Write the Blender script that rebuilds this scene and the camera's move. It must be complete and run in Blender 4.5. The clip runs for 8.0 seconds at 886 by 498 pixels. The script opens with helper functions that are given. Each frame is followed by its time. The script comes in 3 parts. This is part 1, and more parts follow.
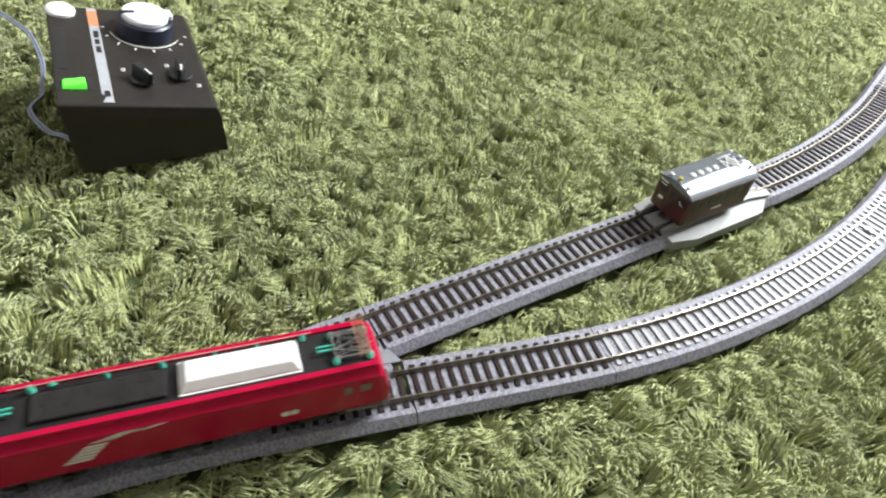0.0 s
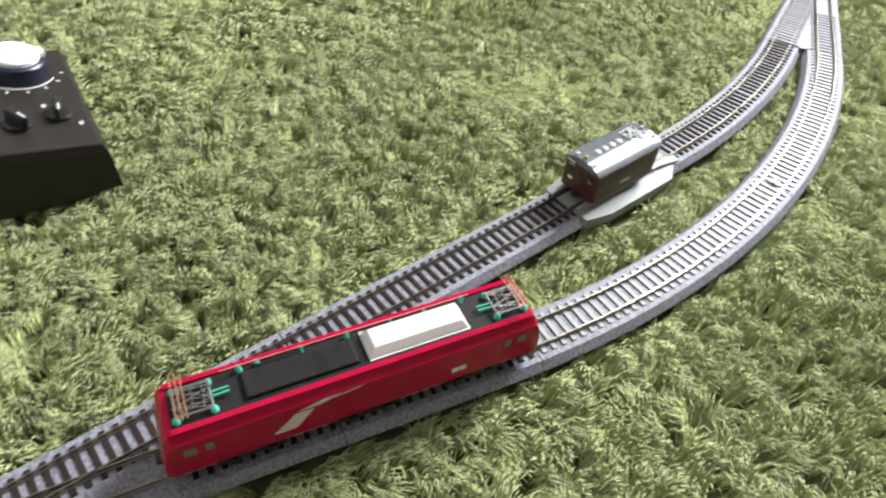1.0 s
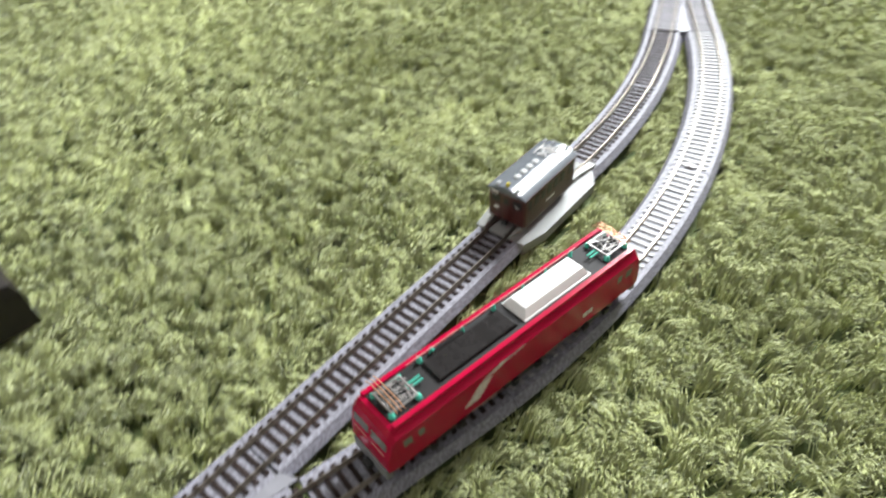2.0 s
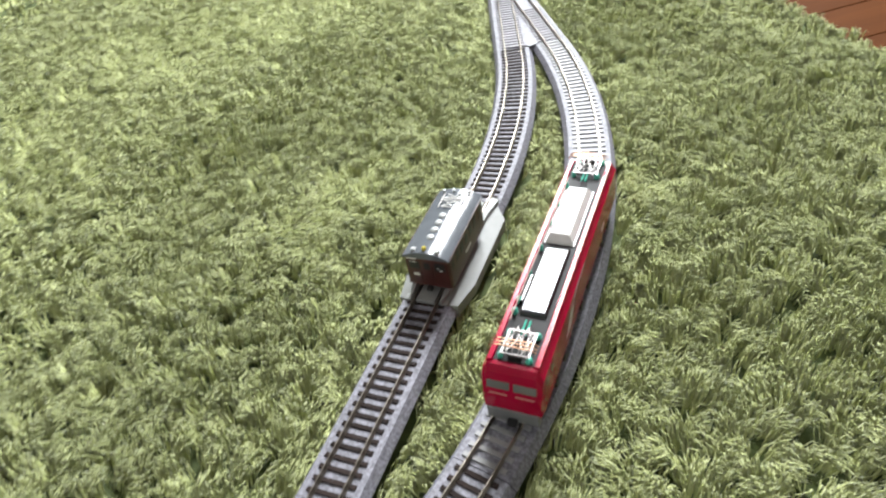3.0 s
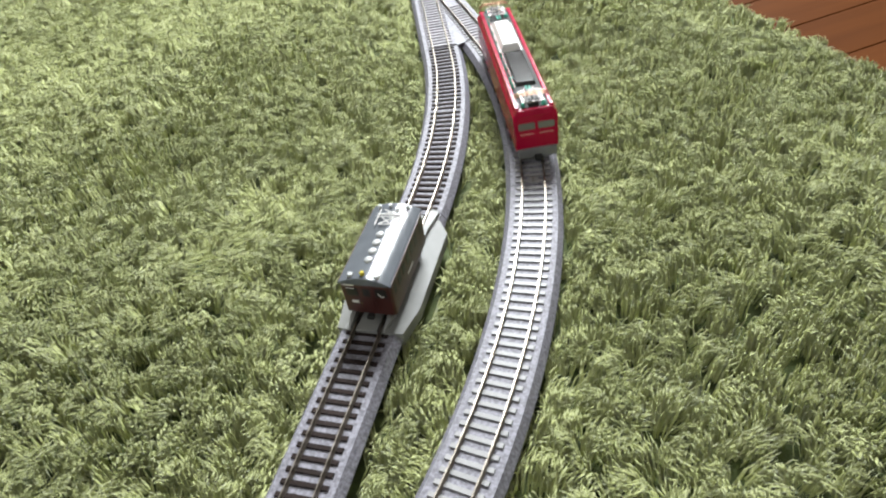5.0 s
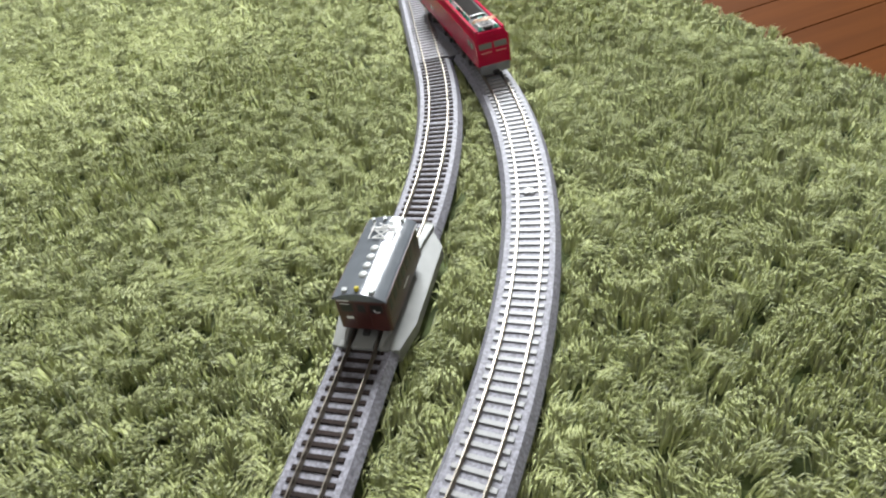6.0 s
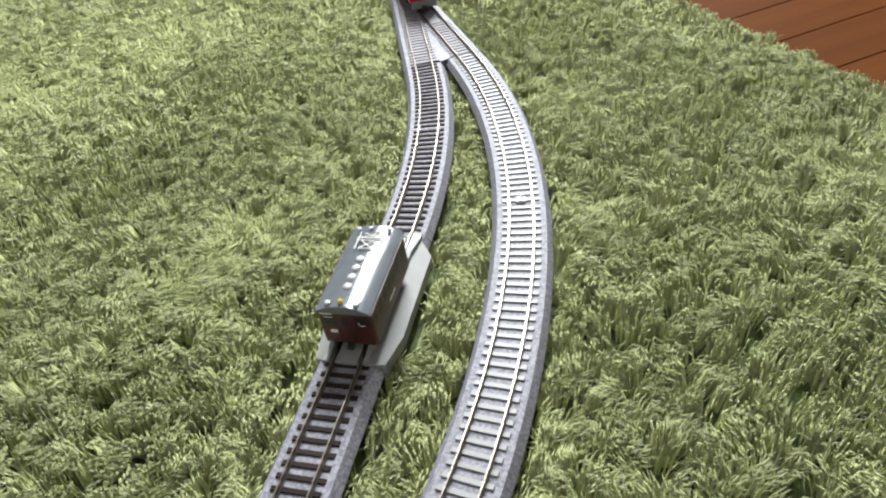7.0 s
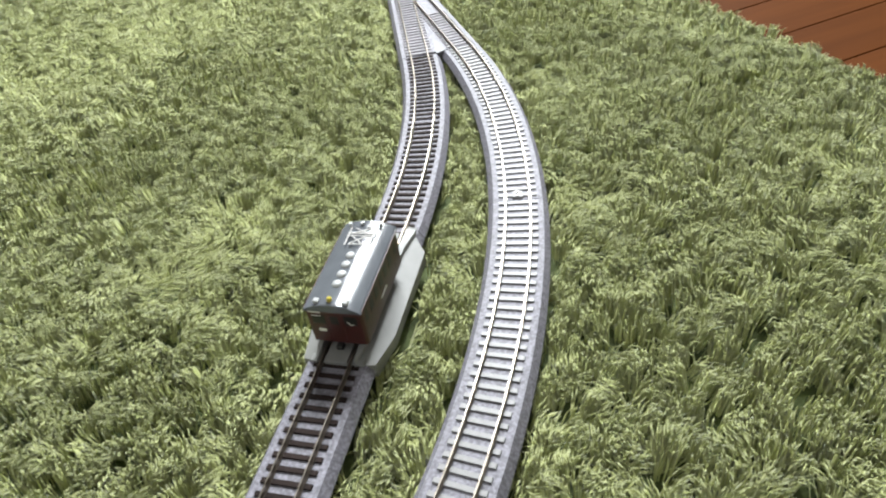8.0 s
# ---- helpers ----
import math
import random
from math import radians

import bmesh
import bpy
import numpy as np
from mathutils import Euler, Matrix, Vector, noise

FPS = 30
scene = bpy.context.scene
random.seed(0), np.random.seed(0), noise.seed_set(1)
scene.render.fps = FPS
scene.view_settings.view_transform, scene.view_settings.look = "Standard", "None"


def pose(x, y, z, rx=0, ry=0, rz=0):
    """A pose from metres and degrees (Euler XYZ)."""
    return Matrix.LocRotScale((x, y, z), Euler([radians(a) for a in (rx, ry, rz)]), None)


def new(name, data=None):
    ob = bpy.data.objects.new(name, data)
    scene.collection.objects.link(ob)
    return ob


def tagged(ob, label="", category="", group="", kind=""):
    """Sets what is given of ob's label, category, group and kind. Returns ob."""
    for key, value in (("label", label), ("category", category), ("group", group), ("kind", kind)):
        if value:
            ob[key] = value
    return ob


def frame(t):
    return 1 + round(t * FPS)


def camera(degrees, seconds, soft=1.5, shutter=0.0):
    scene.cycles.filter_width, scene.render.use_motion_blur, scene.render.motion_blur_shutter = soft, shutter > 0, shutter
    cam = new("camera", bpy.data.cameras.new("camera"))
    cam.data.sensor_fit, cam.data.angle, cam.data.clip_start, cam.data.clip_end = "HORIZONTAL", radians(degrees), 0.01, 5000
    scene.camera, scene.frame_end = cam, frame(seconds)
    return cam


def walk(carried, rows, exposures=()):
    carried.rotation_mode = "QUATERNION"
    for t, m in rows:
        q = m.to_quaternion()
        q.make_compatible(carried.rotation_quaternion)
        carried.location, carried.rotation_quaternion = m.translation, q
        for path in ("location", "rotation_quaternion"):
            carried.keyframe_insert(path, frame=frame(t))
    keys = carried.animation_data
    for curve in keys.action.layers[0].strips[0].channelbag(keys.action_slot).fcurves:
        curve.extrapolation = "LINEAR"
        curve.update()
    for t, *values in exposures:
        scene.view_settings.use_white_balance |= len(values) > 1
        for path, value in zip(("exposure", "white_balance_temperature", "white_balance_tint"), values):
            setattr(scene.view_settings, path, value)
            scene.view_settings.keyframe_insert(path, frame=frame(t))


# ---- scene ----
# ---- the camera and its path, in centimetres and degrees ----
cam = camera(67.35, 8.0, soft=2.2, shutter=0.5)
ROWS = [
    (0.0, 12.232, -19.996, 18.522, 53.23, -45.03, 9.18),
    (0.5, 12.165, -19.609, 18.306, 51.68, -45.43, 7.39),
    (1.0, 12.481, -18.430, 18.707, 47.37, -45.28, 5.58),
    (1.5, 12.714, -18.040, 18.553, 46.18, -44.62, 1.05),
    (2.0, 12.063, -17.661, 18.977, 41.08, -42.44, -3.46),
    (2.2, 11.564, -17.589, 18.936, 36.20, -40.85, -4.38),
    (3.3, 8.900, -14.997, 18.197, 25.50, -40.48, -12.61),
    (3.5, 8.663, -14.442, 18.025, 23.89, -40.96, -12.62),
    (4.0, 8.167, -14.325, 17.464, 20.88, -41.53, -6.45),
    (4.2, 8.338, -14.236, 17.867, 20.53, -41.43, -8.66),
    (5.5, 8.112, -13.911, 17.222, 19.84, -41.32, -9.59),
    (6.0, 7.972, -13.700, 17.124, 18.83, -40.25, -9.54),
    (6.5, 7.966, -13.324, 16.979, 18.04, -39.79, -9.12),
    (7.0, 8.027, -12.944, 16.796, 18.28, -40.00, -8.96),
    (7.5, 7.886, -12.854, 16.544, 18.60, -40.33, -9.10),
    (8.0, 7.985, -12.331, 16.307, 18.13, -40.43, -8.61),
]


def eye_pose(x, y, z, yaw, pitch, roll):
    return pose(x / 100, y / 100, z / 100, 90 + pitch, 0, yaw) @ pose(0, 0, 0, 0, 0, roll)


walk(cam, [(row[0], eye_pose(*row[1:])) for row in ROWS], exposures=[(0.0, 0.26), (1.5, 0.32), (2.0, 0.37), (3.5, 0.14), (8.0, 0.05)])

# ---- light: daylight through one large window ----
world = bpy.data.worlds.new("sky")
scene.world = world
world.use_nodes = True
wn = world.node_tree.nodes
sky = wn.new("ShaderNodeTexSky")
sky.sky_type = "NISHITA"
sky.sun_disc = False
sky.sun_elevation, sky.sun_rotation = radians(40), radians(20)
world.node_tree.links.new(sky.outputs[0], wn["Background"].inputs[0])
wn["Background"].inputs[1].default_value = 0.12


def window_light(name, x, y, z, width, height, watts, colour, rx):
    lamp = bpy.data.lights.new(name, "AREA")
    lamp.shape, lamp.size, lamp.size_y, lamp.energy, lamp.color = "RECTANGLE", width, height, watts, colour
    ob = new(name, lamp)
    ob.matrix_world = pose(x, y, z, rx, 0, 0)
    return ob


window_light("north_daylight", -0.12, 1.19, 1.10, 0.56, 0.85, 96, (0.93, 0.98, 1.0), -90)
window_light("south_daylight", -0.55, -1.47, 1.35, 1.60, 1.26, 8, (1.0, 0.98, 0.92), 90)

# ---- materials ----


def material(name, colour, rough=0.6, metal=0.0, vary=0.25, grain=40.0, bump=0.0, bump_scale=400.0, island=0.0, obj_random=0.0, coat=0.0, spec=0.5, colour2=None):
    """A noise-varied surface; grain and bump_scale count per metre."""
    m = bpy.data.materials.new(name)
    m.use_nodes = True
    n, l = m.node_tree.nodes, m.node_tree.links
    b = n["Principled BSDF"]
    tc = n.new("ShaderNodeTexCoord")
    big = n.new("ShaderNodeTexNoise")
    big.inputs["Scale"].default_value, big.inputs["Detail"].default_value = grain, 6
    l.new(tc.outputs["Object"], big.inputs["Vector"])
    ramp = n.new("ShaderNodeValToRGB")
    c2 = colour2 or tuple(c * (1 - vary) for c in colour)
    ramp.color_ramp.elements[0].color, ramp.color_ramp.elements[1].color = (*c2, 1), (*colour, 1)
    ramp.color_ramp.elements[0].position, ramp.color_ramp.elements[1].position = 0.35, 0.65
    l.new(big.outputs["Fac"], ramp.inputs["Fac"])
    col = ramp.outputs["Color"]
    source = None
    if island:
        source, amount = n.new("ShaderNodeNewGeometry").outputs["Random Per Island"], island
    elif obj_random:
        source, amount = n.new("ShaderNodeObjectInfo").outputs["Random"], obj_random
    if source:
        hsv = n.new("ShaderNodeHueSaturation")
        rng = n.new("ShaderNodeMapRange")
        rng.inputs["To Min"].default_value, rng.inputs["To Max"].default_value = 1 - amount, 1 + amount
        l.new(source, rng.inputs["Value"])
        l.new(rng.outputs["Result"], hsv.inputs["Value"])
        l.new(col, hsv.inputs["Color"])
        col = hsv.outputs["Color"]
    l.new(col, b.inputs["Base Color"])
    fine = n.new("ShaderNodeTexNoise")
    fine.inputs["Scale"].default_value, fine.inputs["Detail"].default_value = bump_scale, 4
    l.new(tc.outputs["Object"], fine.inputs["Vector"])
    rr = n.new("ShaderNodeMapRange")
    rr.inputs["To Min"].default_value, rr.inputs["To Max"].default_value = max(rough - 0.08, 0.02), min(rough + 0.08, 1)
    l.new(fine.outputs["Fac"], rr.inputs["Value"])
    l.new(rr.outputs["Result"], b.inputs["Roughness"])
    if bump:
        bp = n.new("ShaderNodeBump")
        bp.inputs["Strength"].default_value, bp.inputs["Distance"].default_value = bump, 0.0004
        l.new(fine.outputs["Fac"], bp.inputs["Height"])
        l.new(bp.outputs["Normal"], b.inputs["Normal"])
    b.inputs["Metallic"].default_value = metal
    b.inputs["Coat Weight"].default_value = coat
    b.inputs["Specular IOR Level"].default_value = spec
    return m


M_BALLAST = material("ballast_plastic", (0.25, 0.24, 0.28), 0.6, vary=0.55, grain=1000, bump=0.5, bump_scale=1500)
M_SLAB = material("grey_plastic", (0.20, 0.195, 0.215), 0.5, vary=0.15, grain=200, bump=0.1)
M_TIE_DARK = material("brown_sleeper_plastic", (0.028, 0.019, 0.017), 0.75, vary=0.3, grain=500, obj_random=0.25, spec=0.12)
M_TIE_PALE = material("pale_sleeper_plastic", (0.265, 0.26, 0.26), 0.5, vary=0.12, grain=500, obj_random=0.08)
M_RAIL = material("nickel_rail", (0.32, 0.28, 0.235), 0.30, 0.95, vary=0.2, grain=150)
M_RERAIL = material("warm_grey_plastic", (0.21, 0.21, 0.20), 0.5, vary=0.1, grain=150, bump=0.1)
M_RED = material("red_paint", (0.36, 0.003, 0.032), 0.18, vary=0.12, grain=120, spec=0.18)
M_ROOF_DARK = material("dark_roof_paint", (0.020, 0.018, 0.018), 0.12, spec=0.5, vary=0.3, grain=200)
M_DECK = material("dark_deck_paint", (0.016, 0.014, 0.014), 0.6, spec=0.2, vary=0.3, grain=200)
M_WHITE = material("white_roof_plastic", (0.70, 0.67, 0.65), 0.3, vary=0.06, grain=120)
M_SILVER = material("silver_wire", (0.30, 0.28, 0.27), 0.4, 0.8, vary=0.2, grain=300)
M_COPPER = material("coppery_strip", (0.50, 0.27, 0.16), 0.4, 0.6, vary=0.2, grain=300)
M_TIE_GREY = material("grey_brown_sleeper_plastic", (0.20, 0.18, 0.20), 0.5, vary=0.25, grain=500, obj_random=0.15)
M_GREEN = material("green_insulator_plastic", (0.05, 0.42, 0.30), 0.4, vary=0.2, grain=300)
M_SKIRT = material("grey_skirt_paint", (0.17, 0.17, 0.175), 0.45, vary=0.2, grain=200)
M_BLACK = material("black_plastic", (0.012, 0.012, 0.012), 0.4, vary=0.3, grain=150, bump=0.1)
M_GLASS_DARK = material("smoked_window_plastic", (0.16, 0.15, 0.14), 0.15, vary=0.2, grain=100)
M_PRINT = material("pale_print", (0.70, 0.68, 0.66), 0.45, vary=0.1, grain=200)
M_PALE_RED = material("faded_red_print", (0.55, 0.22, 0.20), 0.45, vary=0.1, grain=200)
M_MAROON = material("maroon_paint", (0.058, 0.013, 0.011), 0.35, vary=0.25, grain=200, coat=0.1)
M_CAR_ROOF = material("grey_roof_paint", (0.125, 0.135, 0.15), 0.16, vary=0.12, grain=150)
M_CAR_FIT = material("pale_grey_fitting", (0.45, 0.46, 0.46), 0.35, vary=0.1, grain=150)
M_YELLOW = material("yellow_lens", (0.55, 0.45, 0.04), 0.25, vary=0.1)
M_CASE = material("charcoal_case_plastic", (0.018, 0.014, 0.012), 0.45, spec=0.35, vary=0.2, grain=120, bump=0.15)
M_KNOB_WHITE = material("white_knob_plastic", (0.78, 0.78, 0.78), 0.3, vary=0.05)
M_KNOB_BLACK = material("blue_black_knob_plastic", (0.012, 0.014, 0.03), 0.35, vary=0.2)
M_LABEL = material("silver_label_strip", (0.42, 0.43, 0.46), 0.4, 0.3, vary=0.15, grain=200)
M_ORANGE = material("orange_label_print", (0.55, 0.20, 0.10), 0.45, vary=0.1)
M_CABLE = material("slate_cable_vinyl", (0.20, 0.22, 0.29), 0.25, vary=0.15, grain=100)
M_RUG_BASE = material("green_rug_backing", (0.12, 0.15, 0.055), 0.95, vary=0.5, grain=120, bump=1.0, bump_scale=500)
M_PLASTER = material("beige_wall_plaster", (0.36, 0.345, 0.32), 0.9, vary=0.06, grain=8, bump=0.2, bump_scale=150)
M_FRAME = material("white_window_frame", (0.75, 0.75, 0.74), 0.5, vary=0.05)


def lit_button(name, colour, strength):
    m = material(name, colour, 0.3, vary=0.1)
    b = m.node_tree.nodes["Principled BSDF"]
    b.inputs["Emission Color"].default_value = (*colour, 1)
    b.inputs["Emission Strength"].default_value = strength
    return m


M_LIT = lit_button("lit_green_switch", (0.12, 0.95, 0.06), 0.55)


def yarn():
    m = bpy.data.materials.new("green_rug_yarn")
    m.use_nodes = True
    n, l = m.node_tree.nodes, m.node_tree.links
    b = n["Principled BSDF"]
    ramp = n.new("ShaderNodeValToRGB")
    e = ramp.color_ramp.elements
    e[0].color, e[1].color = (0.32, 0.35, 0.125, 1), (0.80, 0.82, 0.47, 1)
    mid = e.new(0.5)
    mid.color = (0.585, 0.62, 0.265, 1)
    tc = n.new("ShaderNodeTexCoord")
    patch = n.new("ShaderNodeTexNoise")
    patch.inputs["Scale"].default_value, patch.inputs["Detail"].default_value = 95, 2
    l.new(tc.outputs["Object"], patch.inputs["Vector"])
    broad, both_scales = n.new("ShaderNodeTexNoise"), n.new("ShaderNodeMix")
    broad.inputs["Scale"].default_value, broad.inputs["Detail"].default_value = 11, 3
    l.new(tc.outputs["Object"], broad.inputs["Vector"])
    both_scales.inputs["Factor"].default_value = 0.45
    l.new(patch.outputs["Fac"], both_scales.inputs["A"])
    l.new(broad.outputs["Fac"], both_scales.inputs["B"])
    mix = n.new("ShaderNodeMix")
    mix.inputs["Factor"].default_value = 0.70
    l.new(n.new("ShaderNodeNewGeometry").outputs["Random Per Island"], mix.inputs["A"])
    l.new(both_scales.outputs["Result"], mix.inputs["B"])
    l.new(mix.outputs["Result"], ramp.inputs["Fac"])
    l.new(ramp.outputs["Color"], b.inputs["Base Color"])
    b.inputs["Roughness"].default_value = 0.75
    b.inputs["Specular IOR Level"].default_value = 0.2
    b.inputs["Sheen Weight"].default_value = 0.3
    thin, both = n.new("ShaderNodeBsdfTranslucent"), n.new("ShaderNodeMixShader")
    l.new(ramp.outputs["Color"], thin.inputs["Color"])
    both.inputs["Fac"].default_value = 0.32
    l.new(b.outputs[0], both.inputs[1])
    l.new(thin.outputs[0], both.inputs[2])
    l.new(both.outputs[0], n["Material Output"].inputs["Surface"])
    return m


M_YARN = yarn()


def boards():
    m = bpy.data.materials.new("reddish_wood_board")
    m.use_nodes = True
    n, l = m.node_tree.nodes, m.node_tree.links
    b = n["Principled BSDF"]
    tc, mp = n.new("ShaderNodeTexCoord"), n.new("ShaderNodeMapping")
    mp.inputs["Scale"].default_value = (4, 60, 20)
    l.new(tc.outputs["Object"], mp.inputs["Vector"])
    nz = n.new("ShaderNodeTexNoise")
    nz.inputs["Scale"].default_value, nz.inputs["Detail"].default_value, nz.inputs["Distortion"].default_value = 2.0, 8, 0.8
    l.new(mp.outputs["Vector"], nz.inputs["Vector"])
    ramp = n.new("ShaderNodeValToRGB")
    ramp.color_ramp.elements[0].color, ramp.color_ramp.elements[1].color = (0.060, 0.018, 0.0045, 1), (0.110, 0.036, 0.009, 1)
    l.new(nz.outputs["Fac"], ramp.inputs["Fac"])
    hsv, rng = n.new("ShaderNodeHueSaturation"), n.new("ShaderNodeMapRange")
    rng.inputs["To Min"].default_value, rng.inputs["To Max"].default_value = 0.85, 1.15
    l.new(n.new("ShaderNodeObjectInfo").outputs["Random"], rng.inputs["Value"])
    l.new(rng.outputs["Result"], hsv.inputs["Value"])
    l.new(ramp.outputs["Color"], hsv.inputs["Color"])
    l.new(hsv.outputs["Color"], b.inputs["Base Color"])
    b.inputs["Roughness"].default_value = 0.55
    b.inputs["Specular IOR Level"].default_value = 0.03
    return m


M_WOOD = boards()

# ---- mesh helpers; all sizes below are centimetres ----
CM = 0.01


def part(name, bm, mat, parent=None, label="", smooth=False, at=None):
    """Links a bmesh drawn in centimetres as one mesh object under parent."""
    bm.transform(Matrix.Scale(CM, 4))
    bmesh.ops.recalc_face_normals(bm, faces=bm.faces[:])
    me = bpy.data.meshes.new(name)
    bm.to_mesh(me)
    bm.free()
    if smooth:
        me.polygons.foreach_set("use_smooth", [True] * len(me.polygons))
    me.materials.append(mat)
    ob = new(name, me)
    if parent:
        ob.parent = parent
    if at:
        ob.matrix_basis = at
    if label:
        ob["label"] = label
    return ob


def thing(name, label, category, x=0, y=0, z=0, rz=0, group="", kind=""):
    ob = new(name)
    ob.empty_display_size = 0.01
    ob.matrix_basis = pose(x * CM, y * CM, z * CM, 0, 0, rz)
    return tagged(ob, label, category, group, kind)


def box(x0, x1, y0, y1, z0, z1, bevel=0.0, bm=None):
    bm = bm or bmesh.new()
    made = bmesh.ops.create_cube(bm, size=1, matrix=Matrix.LocRotScale(((x0 + x1) / 2, (y0 + y1) / 2, (z0 + z1) / 2), None, (x1 - x0, y1 - y0, z1 - z0)))
    if bevel:
        edges = {e for v in made["verts"] for e in v.link_edges}
        bmesh.ops.bevel(bm, geom=list(edges), offset=bevel, segments=2, affect="EDGES", profile=0.5)
    return bm


def prism(outline, z0, z1, bevel=0.0, taper=0.0):
    """An upright solid over a closed outline of (x, y); taper draws the top in."""
    bm = bmesh.new()
    cx, cy = sum(p[0] for p in outline) / len(outline), sum(p[1] for p in outline) / len(outline)
    low = [bm.verts.new((x, y, z0)) for x, y in outline]
    top = [bm.verts.new((x + (cx - x) * taper, y + (cy - y) * taper, z1)) for x, y in outline]
    n = len(outline)
    for i in range(n):
        bm.faces.new((low[i], low[(i + 1) % n], top[(i + 1) % n], top[i]))
    cap = bm.faces.new(top)
    bm.faces.new(low[::-1])
    if bevel:
        bmesh.ops.bevel(bm, geom=list(cap.edges), offset=bevel, segments=2, affect="EDGES", profile=0.5)
    return bm


def loft(rings, closed=True, caps=True):
    """A skin through rings of equally many points."""
    bm = bmesh.new()
    rows = [[bm.verts.new(p) for p in ring] for ring in rings]
    n = len(rows[0])
    for a, b in zip(rows, rows[1:]):
        for i in range(n if closed else n - 1):
            bm.faces.new((a[i], a[(i + 1) % n], b[(i + 1) % n], b[i]))
    if caps and closed:
        bm.faces.new(rows[0][::-1])
        bm.faces.new(rows[-1])
    return bm


def tube(points, radius, sides=8, bm=None):
    """A round bar or wire along points."""
    bm = bm or bmesh.new()
    pts = [Vector(p) for p in points]
    rings = []
    for i, p in enumerate(pts):
        way = (pts[min(i + 1, len(pts) - 1)] - pts[max(i - 1, 0)]).normalized()
        side = way.orthogonal().normalized() if abs(way.z) > 0.95 else way.cross(Vector((0, 0, 1))).normalized()
        up = side.cross(way)
        rings.append([bm.verts.new(p + radius * (math.cos(a) * side + math.sin(a) * up)) for a in (2 * math.pi * k / sides for k in range(sides))])
    for a, b in zip(rings, rings[1:]):
        for i in range(sides):
            bm.faces.new((a[i], a[(i + 1) % sides], b[(i + 1) % sides], b[i]))
    bm.faces.new(rings[0][::-1])
    bm.faces.new(rings[-1])
    return bm


def turned(profile, x=0, y=0, sides=24, bm=None):
    """A lathed solid: profile is a list of (radius, z) from the bottom up."""
    bm = bm or bmesh.new()
    rings = [[bm.verts.new((x + r * math.cos(2 * math.pi * k / sides), y + r * math.sin(2 * math.pi * k / sides), z)) for k in range(sides)] for r, z in profile]
    for a, b in zip(rings, rings[1:]):
        for i in range(sides):
            bm.faces.new((a[i], a[(i + 1) % sides], b[(i + 1) % sides], b[i]))
    bm.faces.new(rings[0][::-1])
    bm.faces.new(rings[-1])
    return bm


# ---- the plan of the two tracks ----


class Path:
    """A line of straights and arcs: segs of (length, radius); radius 0 is straight, positive turns left."""

    def __init__(self, x, y, heading, segs):
        self.knots, s = [], 0.0
        for length, radius in segs:
            self.knots.append((s, x, y, heading, radius))
            x, y, heading = self._go(x, y, heading, radius, length)
            s += length
        self.length = s

    @staticmethod
    def _go(x, y, h, radius, d):
        if not radius:
            return x - math.sin(h) * d, y + math.cos(h) * d, h
        h2 = h + d / radius
        return x + radius * (math.cos(h2) - math.cos(h)), y + radius * (math.sin(h2) - math.sin(h)), h2

    def at(self, s):
        knot = [k for k in self.knots if k[0] <= s] or self.knots[:1]
        s0, x, y, h, radius = knot[-1]
        return self._go(x, y, h, radius, s - s0)

    def off(self, s, side):
        x, y, h = self.at(s)
        return x + math.cos(h) * side, y + math.sin(h) * side


D = math.radians
LEFT = Path(0, -40, 0, [(46.4, 0), (42.5 * D(20), 42.5), (45, 0)])
RIGHT = Path(0, -40, 0, [(10.9, 0), (45.8 * D(14), -45.8), (10.285, 0), (41 * D(44), 41), (8.39, 0), (70 * D(10), -70), (24, 0)])
HALF, TIE, GAUGE, PITCH = 1.19, 0.755, 0.48, 0.405
Z_BALLAST, Z_TIE, Z_RAIL = 0.36, 0.42, 0.60


def stations(s0, s1, step=0.7):
    n = max(2, round((s1 - s0) / step))
    return [s0 + (s1 - s0) * i / n for i in range(n + 1)]


def roadbed(left, right, l0, l1, r0, r1):
    """The moulded ballast bed between the left edge of one path and the right edge of another."""
    rings = []
    for a, b in zip(stations(l0, l1), np.linspace(r0, r1, len(stations(l0, l1)))):
        ring = []
        for path, s, side, z in ((left, a, -HALF, 0.0), (left, a, -HALF + 0.015, 0.05), (left, a, -HALF + 0.22, Z_BALLAST), (right, b, HALF - 0.22, Z_BALLAST), (right, b, HALF - 0.015, 0.05), (right, b, HALF, 0.0)):
            ring.append((*path.off(s, side), z))
        rings.append(ring)
    return loft(rings)


def rail(path, s0, s1, side):
    rings = []
    profile = ((-0.045, 0.38), (0.045, 0.38), (0.045, 0.425), (0.018, 0.445), (0.016, 0.55), (0.024, 0.56), (0.021, 0.60), (-0.021, 0.60), (-0.024, 0.56), (-0.016, 0.55), (-0.018, 0.445), (-0.045, 0.425))
    for s in stations(s0, s1, 0.9):
        rings.append([(*path.off(s, side + dx), z) for dx, z in profile])
    return loft(rings)


